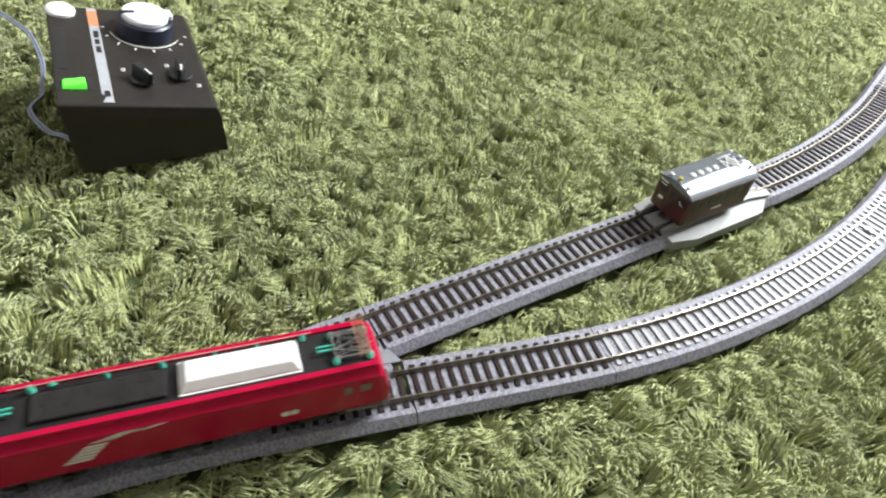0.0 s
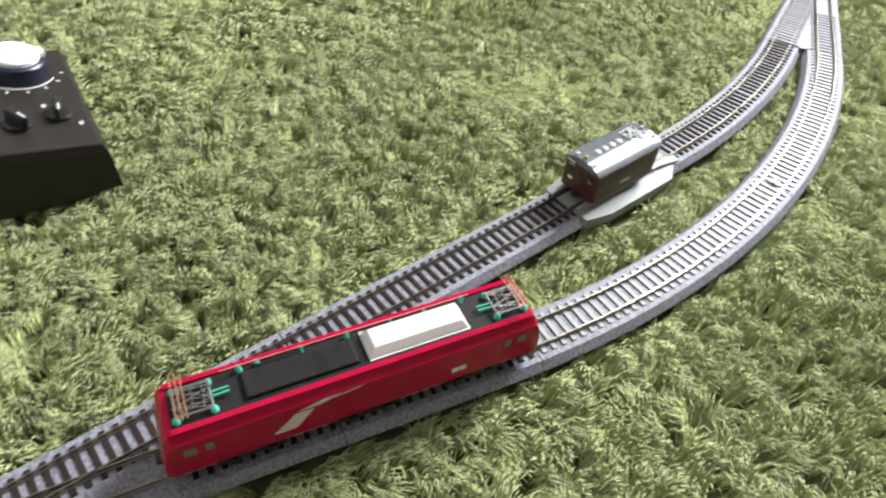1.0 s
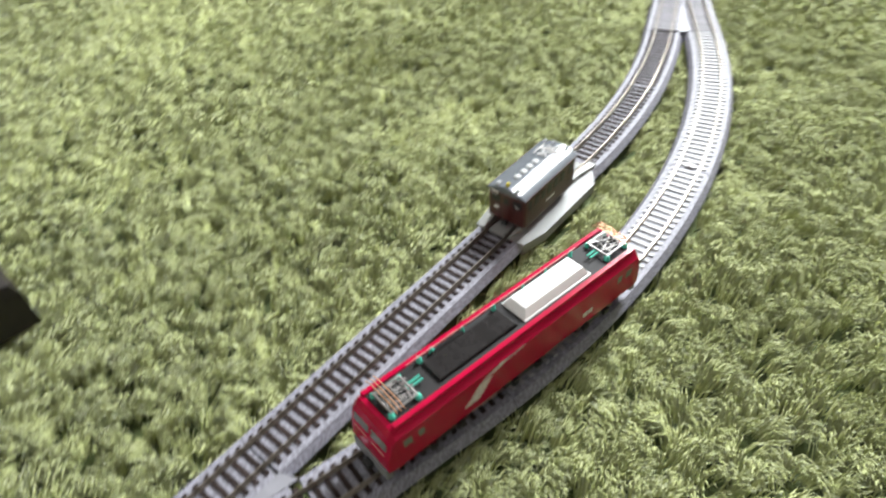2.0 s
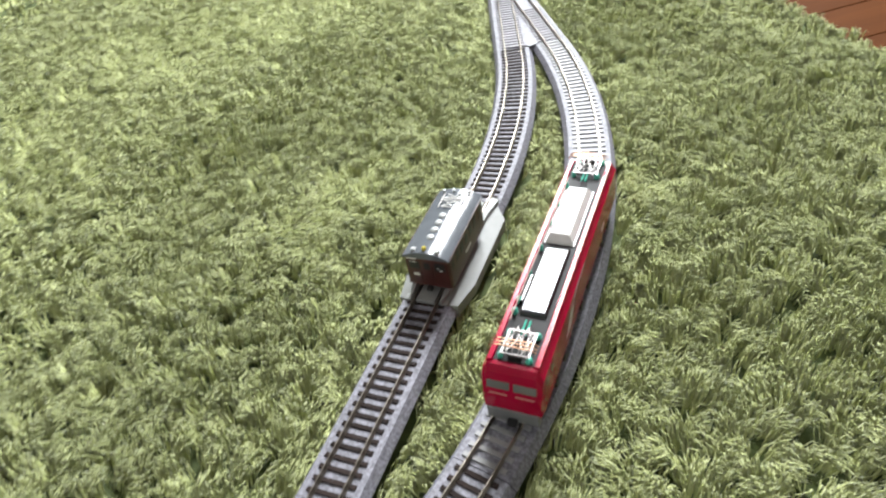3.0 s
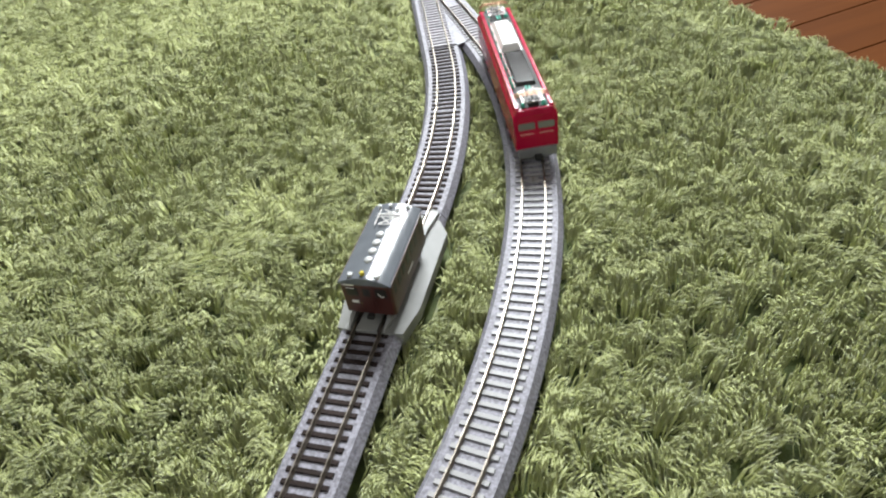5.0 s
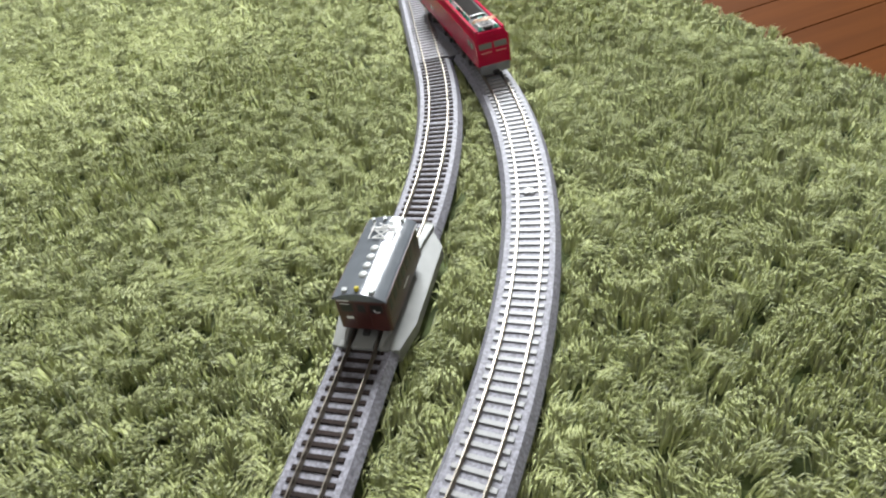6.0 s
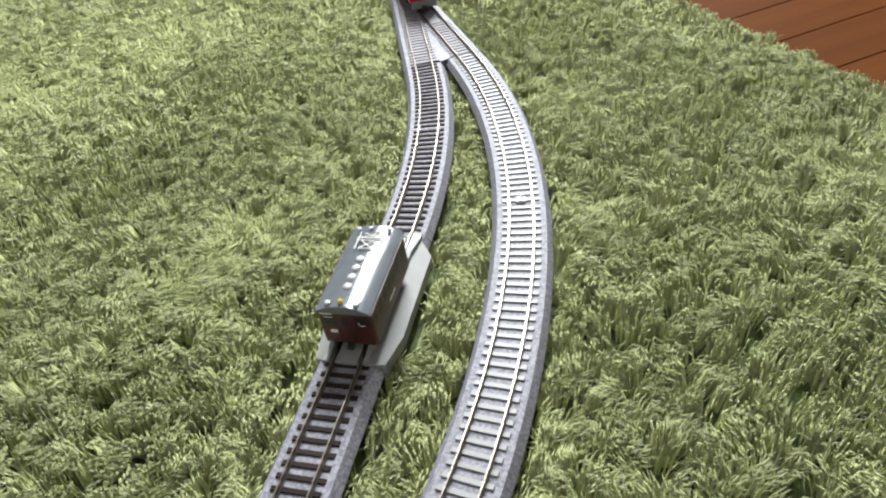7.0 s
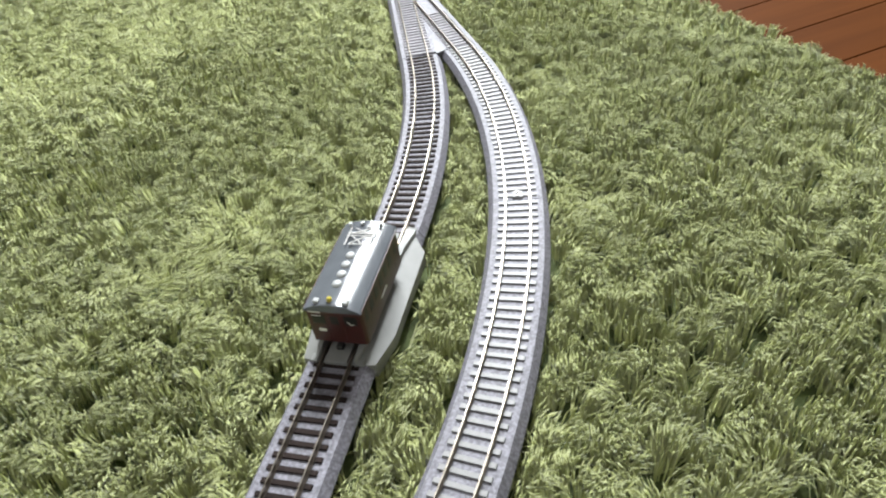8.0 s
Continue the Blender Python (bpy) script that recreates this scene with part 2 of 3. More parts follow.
def sleeper_mesh(name, mat, half, width):
    bm = bmesh.new()
    bmesh.ops.create_cube(bm, size=1, matrix=Matrix.LocRotScale((0, 0, (Z_BALLAST + Z_TIE) / 2 - 0.02), None, (2 * half, width, Z_TIE - Z_BALLAST + 0.04)))
    top = [e for e in bm.edges if all(v.co.z > 0.35 for v in e.verts)]
    bmesh.ops.bevel(bm, geom=top, offset=0.012, segments=1, affect="EDGES")
    bm.transform(Matrix.Scale(CM, 4))
    me = bpy.data.meshes.new(name)
    bm.to_mesh(me)
    bm.free()
    me.materials.append(mat)
    return me


TIE_DARK = sleeper_mesh("sleeper", M_TIE_DARK, TIE, 0.165)
TIE_GREY = sleeper_mesh("sleeper", M_TIE_GREY, TIE, 0.165)
TIE_PALE = sleeper_mesh("sleeper", M_TIE_PALE, TIE, 0.17)


def lay(parent, path, s0, s1, me, skip=None):
    n = round((s1 - s0) / PITCH)
    for i in range(n):
        s = s0 + (s1 - s0) * (i + 0.5) / n
        x, y, h = path.at(s)
        if skip and skip(s):
            continue
        ob = new("sleeper", me)
        ob.parent = parent
        ob.matrix_basis = pose(x * CM, y * CM, 0, 0, 0, math.degrees(h))


def track(name, label, path, s0, s1, tie, feeder=False):
    t = thing(name, label, "model track", group="model track pieces")
    part("roadbed", roadbed(path, path, s0 + 0.015, s1 - 0.015, s0 + 0.015, s1 - 0.015), M_BALLAST, t)
    for side in (-GAUGE, GAUGE):
        part("rail", rail(path, s0 + 0.01, s1 - 0.01, side), M_RAIL, t)
        x, y, h = path.at(s0)
        x, y = path.off(s0, side)
        part("rail_joiner", box(-0.055, 0.055, -0.28, 0.28, 0.40, 0.50, 0.012), M_RAIL, t, at=pose(x * CM, y * CM, 0, 0, 0, math.degrees(h)))
    lay(t, path, s0 + 0.05, s1 - 0.05, tie)
    if feeder:
        x, y, h = path.at(s0 + 0.25)
        plate = part("feeder_plate", box(-0.20, 0.20, -0.20, 0.20, 0.36, 0.46, 0.02), M_TIE_PALE, t, "pale feeder plate between the rails", at=pose(x * CM, y * CM, 0, 0, 0, math.degrees(h)))
        for dy in (-0.10, 0.10):
            part("screw", turned([(0.07, 0.46), (0.07, 0.485), (0.04, 0.50)], 0, dy, 10), M_SILVER, plate)
    return t


def turnout(label, l0, l1, r0, r1, tie_left, tie_right):
    t = thing("track_turnout", label, "model track", group="model track pieces")
    part("roadbed", roadbed(LEFT, RIGHT, l0 + 0.015, l1 - 0.015, r0 + 0.015, r1 - 0.015), M_BALLAST, t)
    for path, a, b in ((LEFT, l0, l1), (RIGHT, r0, r1)):
        for side in (-GAUGE, GAUGE):
            part("rail", rail(path, a + 0.01, b - 0.01, side), M_RAIL, t)

    def gap(s):
        xl, yl, _ = LEFT.at(l0 + (s - r0) * (l1 - l0) / (r1 - r0))
        xr, yr, _ = RIGHT.at(s)
        return math.hypot(xl - xr, yl - yr)

    lay(t, LEFT, l0 + 0.05, l1 - 0.05, tie_left)
    lay(t, RIGHT, r0 + 0.05, r1 - 0.05, tie_right, skip=lambda s: gap(s) < 1.5)
    # one slab fills the wedge between the diverging beds
    wide = [s for s in stations(r0, r1, 0.25) if gap(s) > 2.02]
    if wide:
        rings = []
        for s in wide:
            a = l0 + (s - r0) * (l1 - l0) / (r1 - r0)
            p, q = LEFT.off(a, 0.97), RIGHT.off(s, -0.97)
            rings.append([(*p, 0.3), (*p, 0.385), (*q, 0.385), (*q, 0.3)])
        part("wedge_plate", loft(rings), M_SLAB, t, "smooth grey plate between the diverging tracks")
    return t


# ---- the room ----
Z_FLOOR, Z_RUG = -1.5, -0.85
ROOM = (-170.0, 180.0, -150.0, 122.0)


def window_wall(name, label, length, height, opening, m):
    """A wall of 12 cm with one opening (from, to, bottom, top), drawn along x and set by m; its window is a thing of its own."""
    a, b, lo, hi = opening
    bm = box(-length / 2, a, 0, 12, Z_FLOOR, height)
    box(b, length / 2, 0, 12, Z_FLOOR, height, bm=bm)
    box(a, b, 0, 12, Z_FLOOR, lo, bm=bm)
    box(a, b, 0, 12, hi, height, bm=bm)
    wall = tagged(part(name, bm, M_PLASTER), label, "wall", kind="structure")
    wall.matrix_basis = m
    w = thing("window_1" if "north" in name else "window_2", "wide white-framed window letting daylight in", "window", kind="structure")
    w.matrix_basis = m @ pose((a + b) / 2 * CM, 6 * CM, lo * CM)
    hw, hh = (b - a) / 2, hi - lo
    for p, q, r, s in ((-hw, hw, 0, 4), (-hw, hw, hh - 4, hh), (-hw, -hw + 4, 4, hh - 4), (hw - 4, hw, 4, hh - 4), (-2, 2, 4, hh - 4)):
        part("window_frame", box(p, q, -2, 2, r, s, 0.3), M_FRAME, w)


def room():
    x0, x1, y0, y1 = ROOM
    z0, z1, t = Z_FLOOR, 240.0, 12.0
    for name, bm in (("wall_west", box(x0 - t, x0, y0, y1, z0, z1)), ("wall_east", box(x1, x1 + t, y0, y1, z0, z1))):
        tagged(part(name, bm, M_PLASTER), "plain beige plastered wall of the room", "wall", kind="structure")
    window_wall("wall_north", "beige plastered wall with a wide window opening", x1 - x0 + 2 * t, z1, (-42 - 5, 18 - 5, 67, 153), pose((x0 + x1) / 2 * CM, y1 * CM, 0))
    window_wall("wall_south", "beige plastered wall with a wide window opening", x1 - x0 + 2 * t, z1, (-25 + 5, 137 + 5, 70, 200), pose((x0 + x1) / 2 * CM, y0 * CM, 0, 0, 0, 180))
    tagged(part("ceiling", box(x0 - t, x1 + t, y0 - t, y1 + t, z1, z1 + 5), M_PLASTER), "plain beige ceiling", "ceiling", kind="structure")
    tagged(part("floor", box(x0, x1, y0, y1, Z_FLOOR - 6, Z_FLOOR - 1.2), M_WOOD), "reddish brown wooden floor", "floor", kind="structure")


EDGE = (0.580, -0.815)      # the way along the rug's visible side
OUT = (0.815, 0.580)        # away from the rug
REACH = 28.9              # that side's distance from the origin


def floor_boards(parent):
    """Narrow boards that run out from under the rug."""
    random.seed(5)
    turn = math.degrees(math.atan2(OUT[1], OUT[0]))
    shared = {}
    for row in range(-16, 17):
        v = -14.76 + row * 4.2
        u = REACH - 12 + random.uniform(-25, 0)
        while u < REACH + 95:
            length = random.choice((88, 96))
            mid = u + length / 2
            x, y = OUT[0] * mid + EDGE[0] * v, OUT[1] * mid + EDGE[1] * v
            reach = length / 2 + 3
            if all(ROOM[0] < x + k * OUT[0] * reach < ROOM[1] and ROOM[2] < y + k * OUT[1] * reach < ROOM[3] for k in (-1, 1)):
                if length not in shared:
                    ob = part("plank", box(-length / 2 + 0.04, length / 2 - 0.04, -2.06, 2.06, -1.2, 0, 0.05), M_WOOD, parent)
                    shared[length] = ob.data
                else:
                    ob = new("plank", shared[length])
                    ob.parent = parent
                ob.matrix_basis = pose(x * CM, y * CM, Z_FLOOR * CM, 0, 0, turn)
            u += length


# ---- the rug ----


def near_paths():
    pts = []
    for path in (LEFT, RIGHT):
        pts += [path.at(s)[:2] for s in np.arange(8, path.length, 0.35)]
    return np.array(pts)


def smooth_field(rng, n, size):
    """A smooth random field on a grid, from summed waves."""
    waves = rng.normal(0, 1, (n, 2)) * (2 * np.pi / size)
    phase = rng.uniform(0, 2 * np.pi, n)
    return lambda x, y: sum(np.sin(w[0] * x + w[1] * y + p) for w, p in zip(waves, phase)) / math.sqrt(n)


def strands(rng, x, y, lean, out_x, out_y, length, width, press):
    """Tapered, bent yarn strands from base points: arrays of vertices and triangles."""
    n = len(x)
    zb = Z_RUG + rng.uniform(-0.02, 0.05, n)
    ahead, side = np.stack([out_x, out_y], 1), np.stack([-out_y, out_x], 1)
    verts = np.zeros((n, 7, 3))
    rise, run = np.cos(lean) * length * press, np.sin(lean) * length
    base = np.stack([x, y, zb], 1)
    twist = rng.uniform(-0.6, 0.6, n)
    steps = ((0.04, 0.12, 0.50), (0.44, 0.94, 0.58), (1.0, 1.0, 0.0))
    droop = rng.uniform(0.70, 1.04, n)
    for j, (along, up, r) in enumerate(steps):
        centre = base + 0
        centre[:, :2] += ahead * (run * along)[:, None]
        centre[:, 2] += rise * up * (droop if j == 2 else 1.0)
        if j == 2:
            verts[:, 6] = centre
            break
        for k in range(3):
            a = 2 * np.pi * k / 3 + twist
            p = centre.copy()
            p[:, :2] += (side * np.cos(a)[:, None] + 0.6 * ahead * np.sin(a)[:, None]) * (width * r)[:, None]
            p[:, 2] += np.sin(a) * width * r * 0.6
            verts[:, j * 3 + k] = p
    tri = []
    for k in range(3):
        q = (k + 1) % 3
        tri += [(k, q, q + 3), (k, q + 3, k + 3), (k + 3, q + 3, 6)]
    faces = (np.arange(n)[:, None, None] * 7 + np.array(tri)).reshape(-1, 3)
    return verts.reshape(-1, 3), faces


# patches where the nap is brushed flat (+) or stands up (-): x, y, radius, amount
NAP = [(-30, 24, 9, 1.0), (-22, 27, 6, 0.8), (-10, 28, 6, 0.7), (-15, 21, 5, -0.8), (-14, 9, 5, -1.0), (-19, 8, 4, -0.8), (-8, 7, 4, 0.9), (-8.5, 3, 3, 0.6),
       (-8, -3, 5, -0.6), (5.2, 19, 2.5, 1.0), (6.8, 9, 2.0, 0.9), (8.8, 7, 2.5, -0.6), (13.5, 17, 5, -0.9), (16.5, 13, 3, 0.7), (15, 1, 5, -0.8), (3.5, 27, 4, -0.7), (-22, -8, 8, 0.6), (-26, 4, 6, 0.7), (-36, 8, 9, 0.8)]


def nap(x, y):
    return sum(k * np.exp(-((x - a) ** 2 + (y - b) ** 2) / (r * r)) for a, b, r, k in NAP)


def pile(name, parent, rng, x0, x1, y0, y1, per_tuft, spacing, width, keep, clear):
    """Tufts of yarn on a jittered grid, where keep(x, y) allows them."""
    gx, gy = np.meshgrid(np.arange(x0, x1, spacing), np.arange(y0, y1, spacing))
    tx = (gx + rng.uniform(-0.5, 0.5, gx.shape) * spacing).ravel()
    ty = (gy + rng.uniform(-0.5, 0.5, gy.shape) * spacing).ravel()
    ok = keep(tx, ty, rng)
    tx, ty = tx[ok], ty[ok]
    f1, f2 = smooth_field(np.random.default_rng(3), 14, 2.6), smooth_field(np.random.default_rng(4), 14, 12.0)
    aim = 1.1 + 0.9 * f1(tx, ty) + 0.7 * f2(tx, ty) + rng.normal(0, 0.85, len(tx))
    flat = nap(tx, ty)
    lean_t = np.clip(0.74 + 0.48 * flat + 0.14 * smooth_field(np.random.default_rng(6), 12, 3.0)(tx, ty) + rng.normal(0, 0.17, len(tx)), 0.15, 1.15)
    tall_t = 1.08 * (1 + 0.16 * flat + 0.08 * smooth_field(np.random.default_rng(8), 12, 4.0)(tx, ty)) + rng.normal(0, 0.13, len(tx))
    x, y = np.repeat(tx, per_tuft), np.repeat(ty, per_tuft)
    n = len(x)
    jx, jy = rng.normal(0, spacing * 0.28, n), rng.normal(0, spacing * 0.28, n)
    x, y = x + jx, y + jy
    a = np.repeat(aim, per_tuft) + rng.normal(0, 0.14, n)
    # strands fan out from the middle of their tuft
    a = np.arctan2(np.sin(a) + 0.5 * jy / spacing, np.cos(a) + 0.5 * jx / spacing)
    lean = np.clip(np.repeat(lean_t, per_tuft) + rng.normal(0, 0.11, n), 0.1, 1.3)
    length = np.repeat(tall_t, per_tuft) * rng.uniform(0.84, 1.06, n)
    w = width * rng.uniform(0.75, 1.3, n)
    # the bound edge of the rug is shorn
    edge = REACH - (OUT[0] * x + OUT[1] * y)
    length = length * np.clip(0.45 + 0.25 * edge, 0.5, 1.0)
    ox, oy = np.cos(a), np.sin(a)
    # what stands on the rug presses the pile aside
    d, px, py = clear(x, y)
    inside = d > 1.13
    x, y, ox, oy, lean, length, w, d, px, py = (v[inside] for v in (x, y, ox, oy, lean, length, w, d, px, py))
    close = d < 2.5
    away = np.stack([x - px, y - py], 1) / np.maximum(d, 1e-3)[:, None]
    dot = ox * away[:, 0] + oy * away[:, 1]
    fix = close & (dot < -0.05)
    push = np.where(fix, -0.05 - dot, 0)
    ox, oy = ox + push * away[:, 0], oy + push * away[:, 1]
    norm = np.hypot(ox, oy)
    ox, oy = ox / norm, oy / norm
    press = np.where(close, 0.68 + 0.32 * np.clip((d - 1.15) / 1.2, 0, 1), 1.0)
    v, f = strands(rng, x, y, lean, ox, oy, length, w, press)
    me = bpy.data.meshes.new(name)
    me.vertices.add(len(v))
    me.vertices.foreach_set("co", (v * CM).ravel())
    me.loops.add(f.size)
    me.loops.foreach_set("vertex_index", f.ravel())
    me.polygons.add(len(f))
    me.polygons.foreach_set("loop_start", np.arange(0, f.size, 3))
    me.polygons.foreach_set("use_smooth", np.ones(len(f), bool))
    me.update(calc_edges=True)
    me.materials.append(M_YARN)
    ob = new(name, me)
    ob.parent = parent
    return tagged(ob, kind="stuff")


CASE = (-19.5, -11.8, -20.35, -14.4)      # the controller's footprint


def rug():
    r = thing("rug", "green shaggy rug with a deep tufted pile", "rug")
    c = REACH - 0.8
    corner = [(OUT[0] * u + EDGE[0] * v, OUT[1] * u + EDGE[1] * v) for u, v in ((c, -85), (c, 75), (c - 130, 75), (c - 130, -85))]
    part("backing", prism(corner, Z_FLOOR, Z_RUG), M_RUG_BASE, r)
    pts = near_paths()

    def clear(x, y):
        best = np.full(len(x), 99.0)
        bx, by = np.zeros(len(x)), np.zeros(len(x))
        order = np.argsort(pts[:, 1])
        p = pts[order]
        for i in range(0, len(p), 1):
            px, py = p[i]
            sel = np.abs(y - py) < 2.6
            dd = np.hypot(x[sel] - px, y[sel] - py)
            idx = np.flatnonzero(sel)[dd < best[sel]]
            m = dd[dd < best[sel]]
            best[idx], bx[idx], by[idx] = m, px, py
        # the rerailer and the controller
        qx, qy = np.clip(x, -0.5, 0.5), np.clip(y, 1.3, 4.6)
        dd = np.hypot(x - qx, y - qy)
        s = dd < best
        best[s], bx[s], by[s] = dd[s], qx[s], qy[s]
        qx, qy = np.clip(x, CASE[0] + 2.0, CASE[1] - 2.0), np.clip(y, CASE[2] + 2.0, CASE[3] - 2.0)
        dd = np.hypot(x - qx, y - qy)
        s = dd < best
        best[s], bx[s], by[s] = dd[s], qx[s], qy[s]
        return best, bx, by

    def inside(x, y):
        u, v = OUT[0] * x + OUT[1] * y, EDGE[0] * x + EDGE[1] * y
        return (u < REACH - 0.85) & (u > c - 129) & (v > -84) & (v < 74)

    def middle(x, y):
        """The stretch of rug round the tracks."""
        low = np.maximum(-27.0, np.maximum(-23 + (-28 - x) * 1.1, np.minimum(-28 + (x - 1) * 2.09, -6.0)))
        return (x > -52) & (x < 25) & (y > low) & (y < 39)

    rng = np.random.default_rng(11)

    def close(x, y):
        """The stretch that the tracks' middle part runs through."""
        return ((x - 5) / 22) ** 2 + (y / 27) ** 2 < 1

    pile("yarn", r, rng, -18, 25, -27, 28, 32, 0.565, 0.054, lambda x, y, g: inside(x, y) & middle(x, y) & close(x, y), clear)
    pile("yarn", r, rng, -52, 25, -27, 39, 17, 0.64, 0.086, lambda x, y, g: inside(x, y) & middle(x, y) & ~close(x, y), clear)
    pile("outer_yarn", r, rng, -130, 75, -110, 95, 8, 1.6, 0.30, lambda x, y, g: inside(x, y) & ~middle(x, y), clear)
    return r


# ---- the rerailer ----


def rerailer():
    t = thing("rerailer", "warm grey plastic rerailer clipped over the track", "rerailer", 0, 0, 0)
    for s in (-1, 1):
        # sloping side wing: a shallow hexagonal plate
        outer = [(0.62, -0.35), (1.22, -0.12), (1.47, 1.2), (1.47, 5.35), (0.98, 6.0), (0.72, 5.2)]
        bm = bmesh.new()
        top = [bm.verts.new((s * x, y, 0.52 - 0.40 * max(0, x - 0.62) / 1.16)) for x, y in outer]
        low = [bm.verts.new((s * x, y, -0.25)) for x, y in outer]
        bm.faces.new(top)
        bm.faces.new(low[::-1])
        for i in range(6):
            bm.faces.new((top[i], low[i], low[(i + 1) % 6], top[(i + 1) % 6]))
        part("side_wing", bm, M_RERAIL, t)
        # raised guide beside the rail, with a ramp at its far end
        rings = [[(s * 0.56, y, 0.40), (s * 0.60, y, z), (s * w, y, z - 0.06), (s * w, y, 0.40)] for y, z, w in ((-0.30, 0.60, 0.66), (0.3, 0.72, 0.80), (5.0, 0.72, 0.80), (6.2, 0.62, 0.95), (6.45, 0.52, 0.90))]
        part("guide_ramp", loft(rings), M_RERAIL, t)
    part("centre_plate", prism([(-0.38, -0.35), (0.38, -0.35), (0.38, 6.0), (-0.38, 6.0)], 0.36, 0.57, 0.04), M_RERAIL, t)
    for y in (-0.15, 5.7):
        part("cross_strip", box(-0.9, 0.9, y - 0.15, y + 0.15, 0.37, 0.47, 0.02), M_RERAIL, t)
    return t


# ---- the small maroon railcar ----


def railcar():
    W2, L2 = 0.925, 1.98
    t = thing("model_railcar", "short maroon model railcar with a grey roof, standing on the rerailer", "model railcar", 0.10, 2.17, Z_RAIL)
    zb, zt = 0.30, 1.72
    # body: open-looking shell with rounded vertical corners
    def outline(w, l, r=0.12):
        pts = []
        for cx, cy, a0 in ((w - r, l - r, 0), (-w + r, l - r, 90), (-w + r, -l + r, 180), (w - r, -l + r, 270)):
            pts += [(cx + r * math.cos(radians(a0 + a)), cy + r * math.sin(radians(a0 + a))) for a in (0, 30, 60, 90)]
        return pts
    body = part("body", loft([[(x, y, z) for x, y in outline(W2, L2)] for z in (zb, zb + 0.05, zt)]), M_MAROON, t)
    # arched roof
    rings = []
    for y, k in ((-L2 - 0.06, 0.93), (-L2 - 0.02, 1.0), (-L2 + 0.4, 1.0), (L2 - 0.4, 1.0), (L2 + 0.02, 1.0), (L2 + 0.06, 0.93)):
        ring = [(W2 * 1.035 * u, y, zt + 0.02 + 0.27 * k * (1 - u * u)) for u in np.linspace(1, -1, 33)]
        ring[0], ring[-1] = (W2 * 1.035, y, zt - 0.02), (-W2 * 1.035, y, zt - 0.02)
        rings.append(ring)
    roof = part("roof", loft(rings), M_CAR_ROOF, t, "grey arched roof", smooth=False)
    zr = zt + 0.24
    for y in (-1.11, -0.67, -0.23, 0.21):
        part("ventilator", turned([(0.15, zr - 0.06), (0.17, zr + 0.03), (0.14, zr + 0.09), (0.05, zr + 0.11)], -0.06, y, 16), M_CAR_FIT, roof, smooth=True)
    for x in (-0.48, 0.46):
        part("marker_box", box(x - 0.09, x + 0.09, -L2 + 0.05, -L2 + 0.21, zt + 0.16, zt + 0.32, 0.02), M_CAR_FIT, roof)
    part("headlamp", turned([(0.075, zt + 0.26), (0.085, zt + 0.38), (0.05, zt + 0.42)], -0.05, -L2 + 0.15, 12), M_YELLOW, roof, "small yellow headlamp")
    for x, y in ((-0.55, 1.72), (-0.15, 1.80), (0.15, 1.62), (0.5, 1.80)):
        part("ventilator", turned([(0.06, zt + 0.2), (0.06, zr + 0.08), (0.08, zr + 0.09), (0.07, zr + 0.14)], x, y, 10), M_CAR_FIT, roof)
    # folded current collector: side rails, cross pieces and a diamond of rods
    panto = part("pantograph_base", box(-0.5, 0.5, 1.28, 1.34, zr + 0.04, zr + 0.09, 0.01), M_CAR_FIT, roof, "pale metal folded pantograph")
    for a, b in (((-0.48, 1.12), (0.48, 1.12)), ((-0.48, 1.24), (0.48, 1.24)), ((-0.30, 0.70), (0.20, 1.10)), ((0.20, 0.70), (-0.30, 1.10)), ((-0.30, 0.70), (0.20, 0.70)), ((-0.28, 1.26), (0.28, 1.50)), ((0.28, 1.26), (-0.28, 1.50)), ((-0.42, 0.66), (-0.42, 1.5)), ((0.42, 0.62), (0.42, 1.5))):
        part("rod", tube([(*a, zr + 0.10), (*b, zr + 0.12)], 0.022, 6), M_PRINT, panto)
    # end wall: two window recesses, a door, a sign bar
    for sgn in (-1, 1):
        e = sgn * L2
        y0, y1 = sorted((e - sgn * 0.02, e + sgn * 0.012))
        for x in (-0.52, 0.52):
            part("end_window", box(x - 0.21, x + 0.21, y0, y1, 1.12, 1.50, 0.01), M_BLACK, body, "dark end window")
        part("end_door", box(-0.20, 0.20, y0, y1 + (0.004 if sgn > 0 else 0), 0.42, 1.56, 0.012), M_MAROON, body)
        part("door_window", box(-0.13, 0.13, min(y0, y1) - 0.004 if sgn < 0 else y0, y1 if sgn < 0 else y1 + 0.008, 1.14, 1.48), M_BLACK, body)
        for x in (-0.27, 0.27):
            part("door_rail", tube([(x, e + sgn * 0.03, 0.5), (x, e + sgn * 0.03, 1.05)], 0.014, 6), M_MAROON, body)
    part("sign_bar", box(-0.80, -0.40, -L2 - 0.02, -L2 + 0.01, 1.60, 1.66), M_PRINT, body, "pale printed bar")
    part("sign_bar", box(-0.72, -0.40, -L2 - 0.02, -L2 + 0.01, 1.46, 1.49), M_PRINT, body, "pale printed bar")
    part("number_mark", box(-0.60, -0.36, -L2 - 0.016, -L2 + 0.01, 0.78, 0.90), M_PRINT, body, "small pale printed mark")
    part("wiper_mark", tube([(0.42, -L2 - 0.02, 1.30), (0.52, -L2 - 0.02, 1.16), (0.64, -L2 - 0.02, 1.20)], 0.014, 6), M_PRINT, body)
